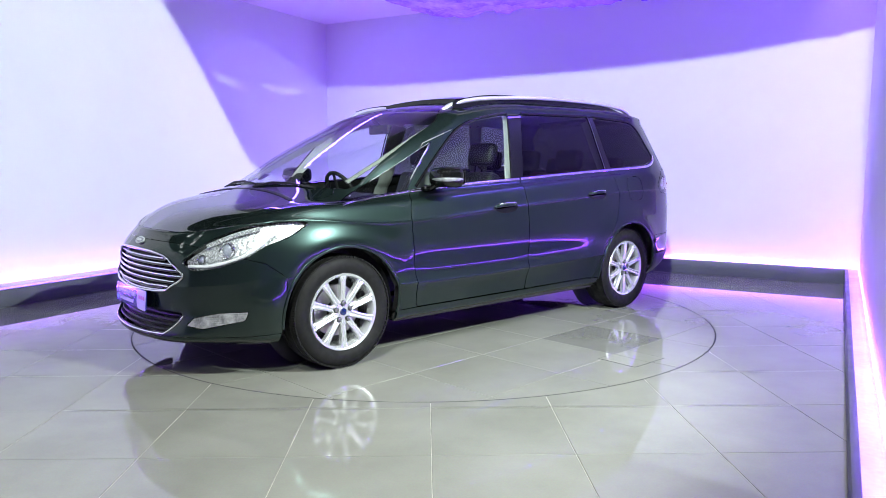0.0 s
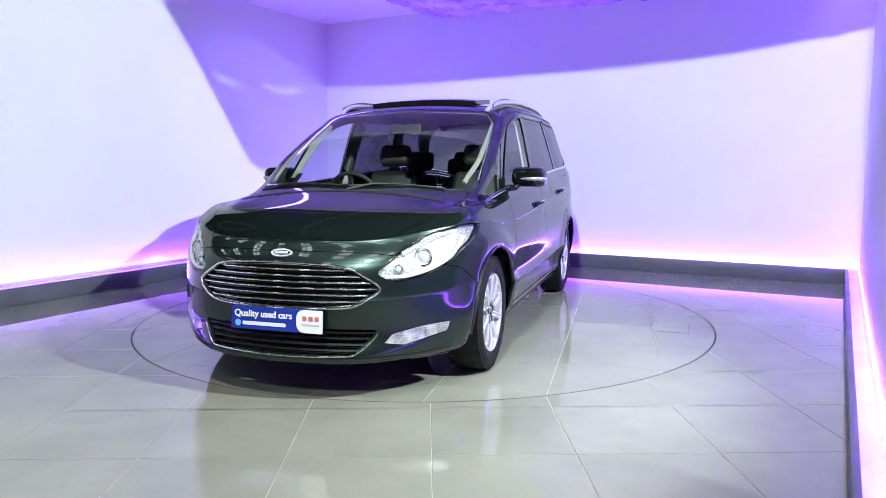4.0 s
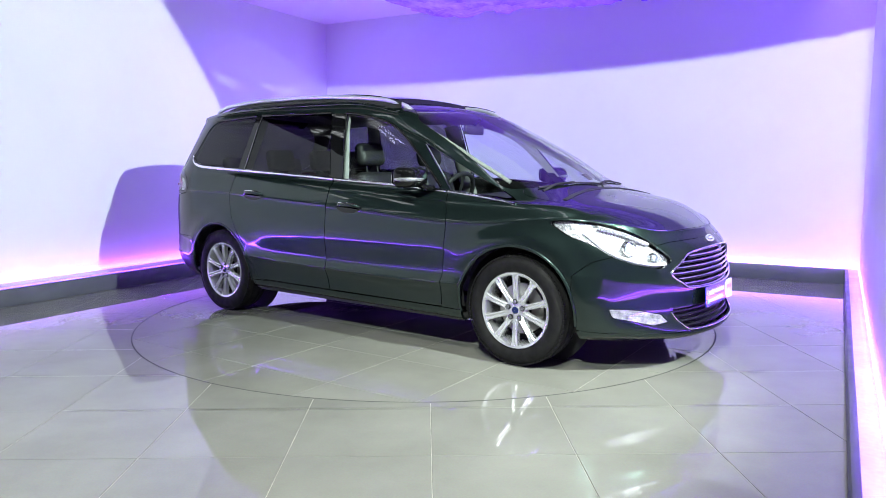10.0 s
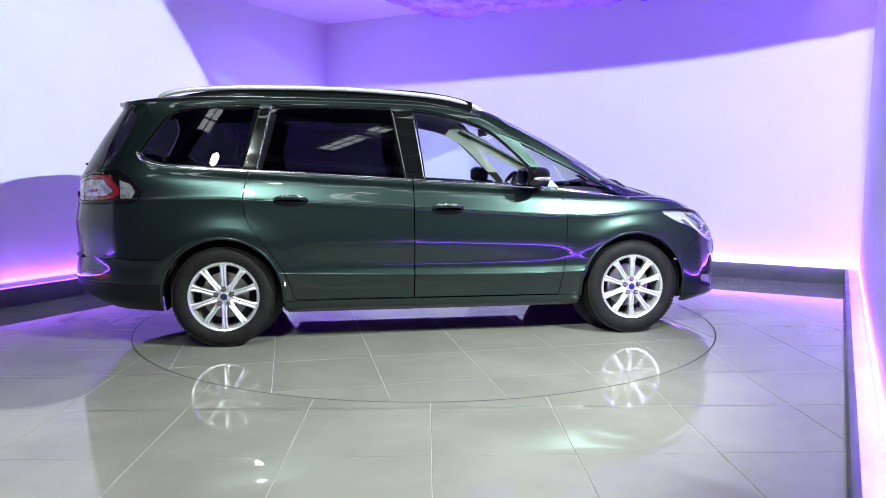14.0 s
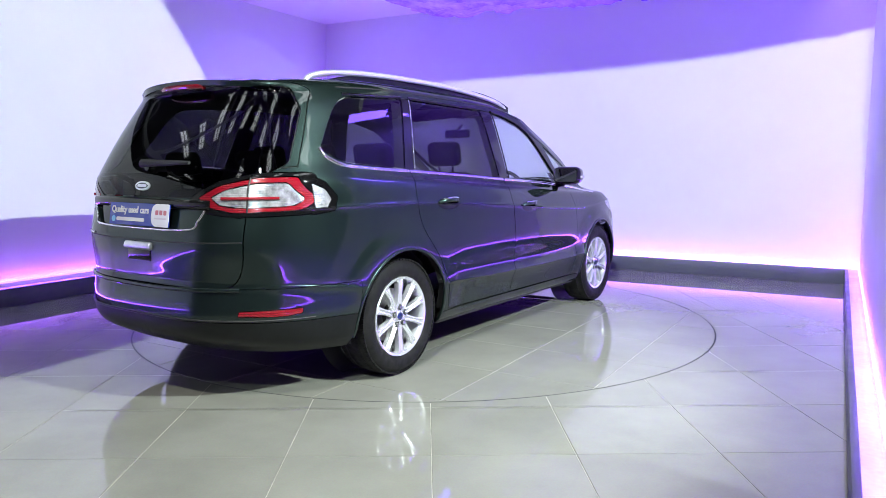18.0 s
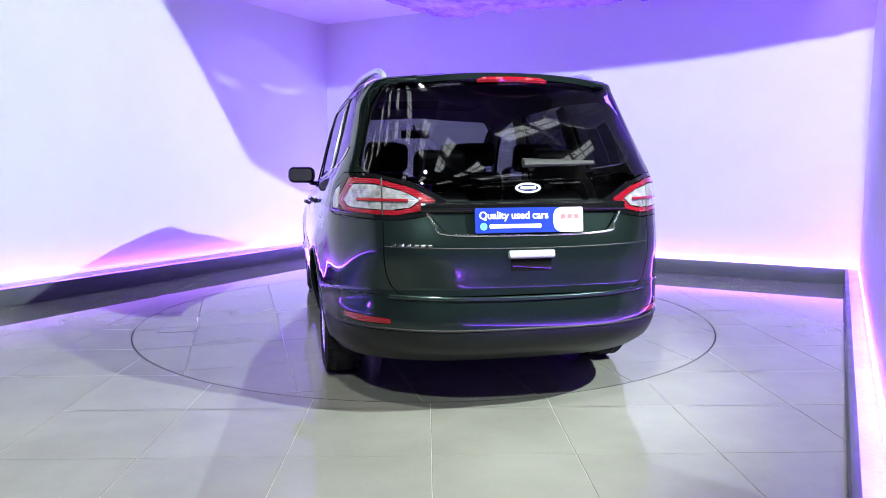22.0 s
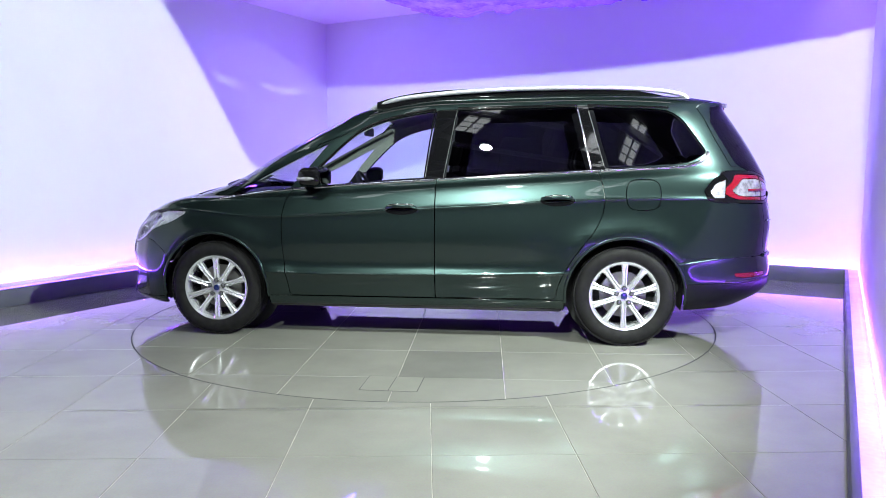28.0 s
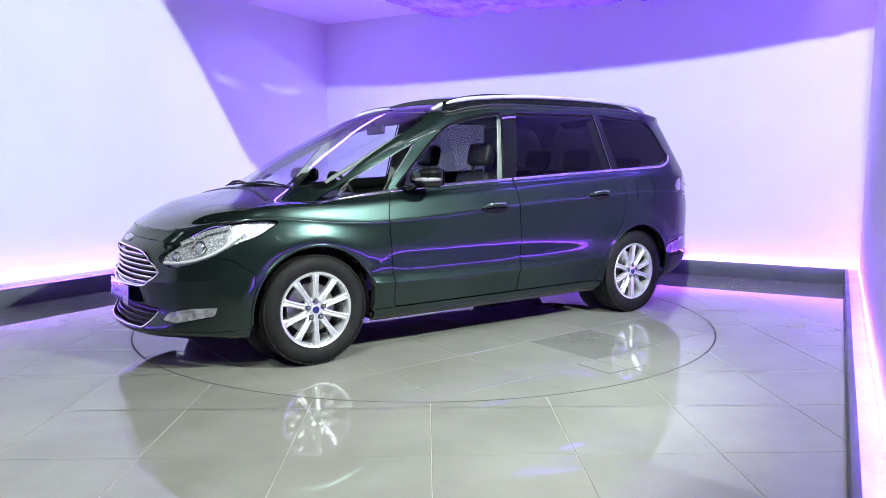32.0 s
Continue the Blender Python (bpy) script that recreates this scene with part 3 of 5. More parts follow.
def cut(name, poly, view, side=1, test=None, over=(0,), mirror=False):
    """Cuts the outline poly, seen from the side, front, rear or top, into the skin, and gives the faces within to a panel."""
    ax, ay = {"side": (0, 2), "front": (1, 2), "rear": (1, 2), "top": (0, 1)}[view]
    off = (CAR_X, CAR_Y, 0)
    poly = [((side * a if ax == 1 else a) + off[ax], (side * b if ay == 1 else b) + off[ay]) for a, b in poly]
    look_at = {"side": lambda c: (c.y - CAR_Y) * side > 0, "front": lambda c: c.x > 0.2, "rear": lambda c: c.x < -1.5, "top": lambda c: c.z > 0.6}[view]
    x0, x1 = min(p[0] for p in poly) - 0.01, max(p[0] for p in poly) + 0.01
    y0, y1 = min(p[1] for p in poly) - 0.01, max(p[1] for p in poly) + 0.01

    def touches(f, a0, a1, b0, b1):
        xs, ys = [v.co[ax] for v in f.verts], [v.co[ay] for v in f.verts]
        return min(xs) <= a1 and max(xs) >= a0 and min(ys) <= b1 and max(ys) >= b0

    ids = [PANELS.index(o) if isinstance(o, str) else o for o in over]
    cand = set()
    for f in SKIN.faces:
        if f[PART] in ids:
            c = f.calc_center_median()
            if look_at(c) and (test is None or test(c)) and touches(f, x0, x1, y0, y1):
                cand.add(f)
    for i in range(len(poly)):
        (xa, ya), (xb, yb) = poly[i - 1], poly[i]
        if abs(xa - xb) + abs(ya - yb) < 1e-5:
            continue
        near = [f for f in cand if touches(f, min(xa, xb) - 1e-4, max(xa, xb) + 1e-4, min(ya, yb) - 1e-4, max(ya, yb) + 1e-4)]
        co, no = Vector(), Vector()
        co[ax], co[ay] = xa, ya
        no[ax], no[ay] = yb - ya, xa - xb
        no.normalize()
        geom = list({e for f in near for e in f.edges} | {v for f in near for v in f.verts}) + near
        r = bmesh.ops.bisect_plane(SKIN, geom=geom, plane_co=co, plane_no=no, dist=1e-6)
        cand = {f for f in cand if f.is_valid} | {g for g in r["geom"] if isinstance(g, bmesh.types.BMFace)}
    if name not in PANELS:
        PANELS.append(name)
    k = PANELS.index(name)
    for f in cand:
        if f.is_valid and f[PART] in ids:
            c = f.calc_center_median()
            if inside(poly, c[ax], c[ay]):
                f[PART] = k


def circle(x, z, rx, rz=None, n=40):
    return [(x + rx * math.cos(math.tau * i / n), z + (rz or rx) * math.sin(math.tau * i / n)) for i in range(n)]


def arch(x, r, low=0.0):
    """A wheel arch: round above, straight down to the sill below."""
    return [(x - r - 0.015, low), (x + r + 0.015, low)] + [(x + r * math.cos(math.pi * i / 24), 0.342 + r * math.sin(math.pi * i / 24)) for i in range(25)]


AFTER_A = lambda c: c.x > 0.25
for s, tag in ((1, "l"), (-1, "r")):
    cut("rear_quarter_glass_" + tag, round_poly([(-1.745, 1.575), (-1.17, 1.60), (-1.285, 1.185), (-1.83, 1.222), (-1.945, 1.29)], [0.12, 0.02, 0.02, 0.10, 0.03]), "side", s)
    cut("rear_door_glass_" + tag, round_poly([(-1.105, 1.60), (-0.285, 1.585), (-0.20, 1.118), (-1.20, 1.176)], 0.02), "side", s)
    cut("front_door_glass_" + tag, round_poly([(-0.145, 1.578), (0.02, 1.557), (0.27, 1.503), (0.47, 1.395), (0.81, 1.062), (-0.075, 1.115)], [0.02, 0.1, 0.1, 0.1, 0.02, 0.02]), "side", s)
    cut("front_quarter_glass_" + tag, round_poly([(0.615, 1.368), (1.375, 0.992), (0.895, 1.043)], 0.025), "side", s)
    cut("c_pillar_trim_" + tag, [(-1.21, 1.605), (-1.09, 1.605), (-1.19, 1.17), (-1.30, 1.178)], "side", s)
    cut("b_pillar_trim_" + tag, [(-0.29, 1.59), (-0.13, 1.583), (-0.06, 1.11), (-0.215, 1.118)], "side", s)
    cut("a_pillar_trim_" + tag, [(0.40, 1.46), (0.69, 1.355), (0.945, 1.04), (0.79, 1.05)], "side", s)
    cut("headlight_" + tag, round_poly([(0.495, 0.668), (0.575, 0.620), (0.70, 0.645), (0.80, 0.70), (0.87, 0.80), (0.875, 0.895), (0.80, 0.885), (0.70, 0.855), (0.60, 0.785)], 0.025), "front", s)
    cut("tail_wedge_" + tag, round_poly([(-2.06, 1.118), (-1.985, 1.085), (-1.955, 1.035), (-1.985, 0.992), (-2.055, 0.992)], 0.008), "side", s, over=(0,))
    cut("tail_white_" + tag, round_poly([(0.502, 1.046), (0.573, 1.086), (0.694, 1.117), (0.786, 1.120), (0.831, 1.040), (0.808, 1.006), (0.632, 0.997), (0.548, 1.009)], 0.012), "rear", s, test=lambda c: c.x < -1.93)
    cut("tail_lamp_" + tag, round_poly([(0.43, 1.045), (0.54, 1.105), (0.69, 1.145), (0.80, 1.150), (0.856, 1.035), (0.83, 0.985), (0.62, 0.972), (0.50, 0.995)], 0.015), "rear", s, test=lambda c: c.x < -1.93)
    cut("tail_surround_" + tag, round_poly([(0.375, 1.04), (0.53, 1.128), (0.69, 1.168), (0.82, 1.172), (0.885, 1.035), (0.85, 0.962), (0.62, 0.950), (0.47, 0.972)], 0.02), "rear", s, test=lambda c: c.x < -2.02)
    cut("tail_surround_" + tag, round_poly([(-2.10, 1.168), (-1.985, 1.128), (-1.915, 1.045), (-1.945, 0.975), (-2.08, 0.958)], 0.012), "side", s)
    cut("fog_lamp_" + tag, round_poly([(0.535, 0.315), (0.625, 0.300), (0.80, 0.352), (0.815, 0.405), (0.70, 0.395), (0.57, 0.362)], 0.012), "front", s, test=lambda c: c.x > 1.9)
    cut("reflector_" + tag, round_poly([(0.635, 0.468), (0.80, 0.464), (0.838, 0.474), (0.840, 0.503), (0.64, 0.497)], 0.008), "rear", s)
    cut("arch_void", arch(1.4245, 0.390), "side", s)
    cut("arch_void", arch(-1.4245, 0.390), "side", s)
    cut("fuel_flap", round_poly([(-1.64, 1.115), (-1.42, 1.115), (-1.42, 0.915), (-1.64, 0.915)], 0.08), "side", s) if s > 0 else None
    cut("front_door_" + tag, round_poly([(-0.1545, 1.14), (0.86, 1.06), (0.925, 0.90), (0.915, 0.62), (0.875, 0.30), (-0.1545, 0.305)], [0, 0.02, 0.1, 0.1, 0.03, 0]), "side", s)
    cut("rear_door_" + tag, round_poly([(-0.1555, 1.14), (-0.1555, 0.305), (-0.965, 0.31), (-1.0, 0.46), (-1.10, 0.63), (-1.235, 0.79), (-1.29, 0.95), (-1.265, 1.10), (-1.225, 1.19)], [0, 0, 0.03, 0.08, 0.1, 0.1, 0.1, 0.05, 0]), "side", s)
    cut("sill_" + tag, [(1.03, 0.297), (1.03, 0.1), (-1.03, 0.1), (-1.03, 0.302)], "side", s)
cut("windscreen", round_poly([(-0.755, 1.062), (-0.55, 1.075), (0, 1.095), (0.55, 1.075), (0.755, 1.062), (0.732, 1.28), (0.672, 1.52), (0.59, 1.594), (0, 1.625), (-0.59, 1.594), (-0.672, 1.52), (-0.732, 1.28)], 0.03), "front", test=AFTER_A)
cut("rear_window", round_poly([(-0.50, 1.045), (0.50, 1.045), (0.57, 1.105), (0.715, 1.15), (0.756, 1.215), (0.682, 1.50), (0.618, 1.605), (0, 1.635), (-0.618, 1.605), (-0.682, 1.50), (-0.756, 1.215), (-0.715, 1.15), (-0.57, 1.105)], 0.02), "rear")
cut("grille_void", round_poly([(-0.52, 0.590), (-0.36, 0.695), (0, 0.715), (0.36, 0.695), (0.52, 0.590), (0.37, 0.497), (0, 0.487), (-0.37, 0.497)], 0.03), "front")
cut("intake_void", round_poly([(-0.51, 0.385), (0.51, 0.385), (0.40, 0.262), (-0.40, 0.262)], 0.03), "front")
for s in (1, -1):
    cut("front_splitter", [(1.79, 0.27), (2.6, 0.236), (2.6, 0.1), (1.79, 0.1)], "side", s)
cut("plate_recess", round_poly([(-0.47, 0.990), (0.47, 0.990), (0.385, 0.885), (-0.385, 0.885)], 0.03), "rear")
cut("tailgate", round_poly([(-0.665, 1.17), (-0.665, 0.72), (-0.615, 0.605), (0.615, 0.605), (0.665, 0.72), (0.665, 1.17), (0.78, 1.20), (0.66, 1.62), (0.5, 1.66), (-0.5, 1.66), (-0.66, 1.62), (-0.78, 1.20)], [0, .08, .06, .06, .08, 0, 0, .05, .05, .05, .05, 0]), "rear", test=lambda c: c.x < -1.9)
for s in (1, -1):
    cut("rear_valance", [(-1.77, 0.43), (-2.7, 0.445), (-2.7, 0.1), (-1.77, 0.1)], "side", s)
    cut("rear_bumper", [(-1.80, 0.60), (-2.7, 0.603), (-2.7, 0.42), (-1.80, 0.42)], "side", s)
cut("bonnet", round_poly([(1.36, -0.735), (1.36, 0.735), (1.62, 0.735), (1.92, 0.665), (2.10, 0.53), (2.19, 0.31), (2.225, 0), (2.19, -0.31), (2.10, -0.53), (1.92, -0.665), (1.62, -0.735)], 0.06), "top", test=lambda c: c.x > 1.2)
for s in (1, -1):
    cut("front_bumper", [(1.79, 0.2), (1.80, 0.585), (1.90, 0.665), (2.07, 0.715), (2.20, 0.765), (2.5, 0.79), (2.5, 0.2)], "side", s)
cut("sunroof_void", round_poly([(0.13, -0.40), (0.13, 0.40), (-0.30, 0.42), (-0.30, -0.42)], 0.05), "top", test=lambda c: c.z > 1.5)


def panel(names, mat, parent, name, label="", gap=0.003, flange=0.014, sink=0.0, even=False):
    """Takes panels out of the skin as one mesh with turned-in edges and the skin's own normals."""
    ids = {PANELS.index(n) for n in names if n in PANELS}
    bm = bmesh.new()
    seen = {}
    for f in SKIN.faces:
        if f[PART] in ids:
            vs = []
            for v in f.verts:
                if v not in seen:
                    seen[v] = bm.verts.new(v.co)
                vs.append(seen[v])
            bm.faces.new(vs)
    bm.verts.ensure_lookup_table()
    bm.verts.index_update()
    nor = [skin_normal(v.co) for v in bm.verts]
    if even:
        # glass is one evenly bowed sheet: its normals come from a second-order surface through it
        co = np.array([v.co for v in bm.verts])
        x, z = co[:, 0] - co[:, 0].mean(), co[:, 2] - co[:, 2].mean()
        k, *_ = np.linalg.lstsq(np.stack([np.ones_like(x), x, z, x * x, x * z, z * z], 1), co[:, 1], rcond=None)
        sgn = 1.0 if co[:, 1].mean() > 0 else -1.0
        gx, gz = k[1] + 2 * k[3] * x + k[4] * z, k[2] + k[4] * x + 2 * k[5] * z
        nor = [Vector((-a * sgn, sgn, -b * sgn)).normalized() for a, b in zip(gx, gz)]
    rim = {}
    for e in bm.edges:
        if e.is_boundary:
            d = e.verts[1].co - e.verts[0].co
            m = (nor[e.verts[0].index] + nor[e.verts[1].index]).cross(d)
            mid = (e.verts[0].co + e.verts[1].co) / 2
            if m.dot(e.link_faces[0].calc_center_median() - mid) < 0:
                m.negate()
            if m.length > 1e-9:
                for v in e.verts:
                    rim[v] = rim.get(v, Vector()) + m.normalized()
    edges = [e for e in bm.edges if e.is_boundary]
    base = {v: v.co.copy() for v in rim}
    for v, m in rim.items():
        if m.length > 1e-6:
            v.co += m.normalized() * gap
    if sink:
        for v, n in zip(list(bm.verts), nor):
            v.co -= n * sink
    extra, dup = [], {}
    if flange:
        for e in edges:
            a, b = e.verts
            top, low = [], []
            for v in (a, b):
                if v not in dup:
                    n = nor[v.index]
                    out = -rim[v].normalized() if rim[v].length > 1e-6 else n
                    t = bm.verts.new(v.co)
                    l = bm.verts.new(v.co - n * flange)
                    dup[v] = (t, l)
                    extra += [out, out]
            l0 = e.link_loops[0]
            a, b = l0.vert, l0.link_loop_next.vert
            bm.faces.new((dup[b][0], dup[a][0], dup[a][1], dup[b][1]))
    normals = nor + extra
    me = mesh_of(name, bm, mat)
    me.normals_split_custom_set_from_vertices([tuple(n) for n in normals])
    ob = new(name, me)
    ob.parent = parent
    if label:
        ob["label"] = label
    return ob

# ---- the car ----
car = empty("car", "dark green metallic people carrier with silver alloy wheels on the turntable", "car")
SKIN.faces.index_update()
panel(["body"], PAINT, car, "body")
panel(["bonnet"], PAINT, car, "bonnet", gap=0.002)
panel(["front_bumper"], PAINT, car, "front_bumper", gap=0.0008)
panel(["front_splitter"], PAINT, car, "front_splitter")
panel(["rear_bumper"], PAINT, car, "rear_bumper", gap=0.0006)
panel(["rear_valance"], VALANCE, car, "rear_valance", "dark satin lower bumper")
tailgate = panel(["tailgate"], PAINT, car, "tailgate")
panel(["plate_recess"], PAINT, tailgate, "plate_recess", sink=0.012)
panel(["rear_window"], REARGLASS, tailgate, "rear_window", "dark tinted glass", flange=0.004, sink=0.001)
panel(["windscreen"], SCREEN, car, "windscreen", "clear glass", flange=0.004, sink=0.001)
panel(["fuel_flap"], PAINT, car, "fuel_flap")
DOORS = {}
for s, tag in ((1, "l"), (-1, "r")):
    fd = DOORS[s, "f"] = panel(["front_door_" + tag], PAINT, car, "front_door")
    rd = DOORS[s, "r"] = panel(["rear_door_" + tag], PAINT, car, "rear_door")
    panel(["front_door_glass_" + tag], CLEAR, fd, "window", "clear glass", flange=0.004, sink=0.003, even=True)
    panel(["rear_door_glass_" + tag], PRIVACY, rd, "window", "black privacy glass", flange=0.004, sink=0.003, even=True)
    panel(["rear_quarter_glass_" + tag], PRIVACY, car, "quarter_window", "black privacy glass", flange=0.004, sink=0.003, even=True)
    panel(["front_quarter_glass_" + tag], CLEAR, car, "quarter_window", "clear glass", flange=0.004, sink=0.003, even=True)
    panel(["a_pillar_trim_" + tag], PAINT, fd, "mirror_triangle", sink=0.001)
    for k in "bc":
        panel([k + "_pillar_trim_" + tag], BLACK_GLOSS, car, "pillar_trim", "gloss black pillar cover", sink=0.001)
    panel(["sill_" + tag], PAINT, car, "sill")
    panel(["headlight_" + tag], LENS, car, "headlight", "clear lens over chrome reflectors")
    panel(["tail_lamp_" + tag], RED_LENS, car, "tail_lamp", "red and white lamp")
    panel(["tail_surround_" + tag], BLACK_GLOSS, car, "lamp_surround", "gloss black surround of the tail lamp")
    panel(["fog_lamp_" + tag], WHITE_LENS, car, "fog_lamp", "clear ribbed lens")
    panel(["reflector_" + tag], RED_LENS, car, "reflector", "red reflector")


NUT = material("dark_wheel_nut", (0.30, 0.30, 0.31), 0.3, 0.9)


def wheel(x, side):
    hub = empty("wheel")
    hub.parent = car
    y = 0.905
    bm = bmesh.new()
    prof = [(0.228, -0.2), (0.25, -0.213), (0.29, -0.219), (0.318, -0.205), (0.333, -0.18), (0.340, -0.12), (0.340, -0.085), (0.333, -0.03), (0.318, -0.010), (0.29, 0.004), (0.255, 0.0), (0.236, -0.012), (0.228, -0.02)]
    lathe(bm, prof, 72)
    part("tyre", bm, RUBBER, hub, "black tyre with grooved tread", sharp=60)
    bm = bmesh.new()
    for k in range(72):
        a = math.tau * k / 72
        for yy, w in ((-0.185, 0.03), (-0.135, 0.028), (-0.075, 0.028), (-0.025, 0.03)):
            m = Matrix.Rotation(-a - (0.02 if yy < -0.1 else 0), 4, "Y") @ Matrix.Translation((0.3385 - (0.006 if abs(yy + 0.105) > 0.06 else 0), yy, 0))
            box(bm, (-0.008, -w / 2, -0.0115), (0.0015, w / 2, 0.0115), m)
    part("tread", bm, RUBBER, hub, smooth=False)["kind"] = "stuff"
    bm = bmesh.new()
    lathe(bm, [(0.228, -0.205), (0.215, -0.19), (0.205, -0.10), (0.207, -0.03), (0.216, -0.012), (0.230, -0.006), (0.2335, -0.012), (0.232, -0.022)], 72)
    part("rim", bm, ALLOY, hub, "silver rim")
    bm = bmesh.new()
    for k in range(10):
        a = math.tau * k / 10 + math.pi / 2
        m = Matrix.Rotation(-a, 4, "Y")
        rows = [(0.052, 0.024, -0.022), (0.085, 0.0175, -0.017), (0.14, 0.0165, -0.012), (0.19, 0.0195, -0.010), (0.21, 0.024, -0.010), (0.219, 0.034, -0.012)]
        prev = None
        for r, w, h in rows:
            ring = [Vector((r, h - 0.035, -w)), Vector((r, h - 0.004, -w)), Vector((r, h + 0.002, -w * 0.55)), Vector((r, h - 0.004, 0)), Vector((r, h + 0.002, w * 0.55)), Vector((r, h - 0.004, w)), Vector((r, h - 0.035, w))]
            ring = [bm.verts.new(m @ v) for v in ring]
            if prev:
                for i in range(len(ring) - 1):
                    bm.faces.new((prev[i], prev[i + 1], ring[i + 1], ring[i]))
            prev = ring
    bmesh.ops.recalc_face_normals(bm, faces=bm.faces)
    part("spokes", bm, ALLOY, hub, "ten straight silver spokes", sharp=40)
    bm = bmesh.new()
    lathe(bm, [(0.001, -0.020), (0.03, -0.020), (0.032, -0.024), (0.066, -0.026), (0.074, -0.034), (0.074, -0.06), (0.001, -0.06)], 40)
    part("hub_face", bm, ALLOY, hub)
    bm = bmesh.new()
    lathe(bm, [(0.001, -0.012), (0.018, -0.013), (0.022, -0.017), (0.023, -0.026)], 32)
    part("centre_cap", bm, BADGE_BLUE, hub, "blue centre cap")
    for k in range(5):
        a = math.tau * k / 5 + math.pi / 2
        bm = bmesh.new()
        lathe(bm, [(0.001, -0.009), (0.0085, -0.0095), (0.0105, -0.013), (0.011, -0.034)], 12)
        bmesh.ops.translate(bm, verts=bm.verts, vec=(0.053 * math.cos(a), 0, 0.053 * math.sin(a)))
        part("lug_nut", bm, NUT, hub, "dark wheel nut")
        # Raised black disc round the nut, standing in for the shade of its recess.
        bm = bmesh.new()
        lathe(bm, [(0.001, -0.0155), (0.0155, -0.0155), (0.0165, -0.0165), (0.0165, -0.03)], 16)
        bmesh.ops.translate(bm, verts=bm.verts, vec=(0.053 * math.cos(a), 0, 0.053 * math.sin(a)))
        part("nut_shade_disc", bm, BLACK_TRIM, hub)
    bm = bmesh.new()
    lathe(bm, [(0.07, -0.095), (0.155, -0.095), (0.155, -0.125), (0.07, -0.125)], 48)
    part("brake_disc", bm, DISC, hub, sharp=30)
    hub.matrix_world = Matrix.Translation((x + CAR_X, side * y + CAR_Y, 0.340)) @ (Matrix.Identity(4) if side > 0 else Matrix.Rotation(math.pi, 4, "Z"))
    hub.rotation_euler.y = 0
    return hub


for x in (1.4245, -1.4245):
    for s in (1, -1):
        w = wheel(x, s)
        liner = bmesh.new()
        rings = []
        for k in range(25):
            a = math.pi * k / 24 * 1.16 - math.pi * 0.08
            c, sn = math.cos(a), math.sin(a)
            rings.append([liner.verts.new((x + CAR_X + 0.387 * c, s * yy + CAR_Y, 0.342 + 0.387 * sn)) for yy in (0.845, 0.60)])
        for a, b in zip(rings, rings[1:]):
            liner.faces.new((a[0], a[1], b[1], b[0]))
        cap = [liner.verts.new((x + CAR_X + 0.389 * math.cos(t), s * 0.60 + CAR_Y, 0.345 + 0.389 * math.sin(t))) for t in (math.tau * i / 30 for i in range(30))]
        liner.faces.new(cap)
        part("wheel_arch_liner", liner, BLACK_TRIM, car, "black arch liner")
# underbody
bm = bmesh.new()
box(bm, (-1.72, -0.60, 0.20), (2.1, 0.60, 0.26), Matrix.Translation((CAR_X, CAR_Y, 0)), 0.03)
box(bm, (-1.02, -0.86, 0.215), (1.02, 0.86, 0.26), Matrix.Translation((CAR_X, CAR_Y, 0)), 0.02)
part("underbody", bm, UNDER, car)

# ---- car details ----
LENS_BLUE = material("projector_glass", (0.55, 0.60, 0.68), 0.05, 0.3, Coat_Weight=1.0)
MIRROR = material("mirror_silver", (0.9, 0.9, 0.9), 0.01, 1.0)
C0 = Vector((CAR_X, CAR_Y, 0))


def strip(name, pts, width, thick, mat, parent, label="", lift=0.0, sides=10):
    """A slim moulding along points of the skin, each with its normal."""
    bm = bmesh.new()
    tube(bm, [p + n * (lift + thick * 0.15) for p, n in pts], width / 2, sides, flat=thick / width, up=[n for _, n in pts])
    bmesh.ops.recalc_face_normals(bm, faces=bm.faces)
    return part(name, bm, mat, parent, label, sharp=60)


def side_path(pts, s, steps=8):
    return [on_side(p.x, p.y, s) for p in spline([(a, b, 0) for a, b in pts], steps)]


def front_path(pts, steps=8, closed=False):
    return [on_front(p.x, p.y) for p in spline([(a, b, 0) for a, b in pts], steps, closed)]


def rear_path(pts, steps=8):
    return [on_rear(p.x, p.y) for p in spline([(a, b, 0) for a, b in pts], steps)]


def words(text, size, mat, name, parent, m, bold=0.0):
    c = bpy.data.curves.new(name, "FONT")
    c.body, c.size, c.extrude, c.offset = text, size, 0.0006, bold
    tmp = bpy.data.objects.new(name, c)
    me = bpy.data.meshes.new_from_object(tmp)
    bpy.data.objects.remove(tmp)
    me.materials.append(mat)
    ob = new(name, me)
    ob.parent = parent
    ob.matrix_local = m
    return ob


def facing(p, way, tilt=0.0):
    """A frame at p that reads from the front (1) or the rear (-1) of the car."""
    m = Matrix(((0, 0, way, 0), (way, 0, 0, 0), (0, 1, 0, 0), (0, 0, 0, 1)))
    return Matrix.Translation(p) @ m @ pose(0, 0, 0, tilt)


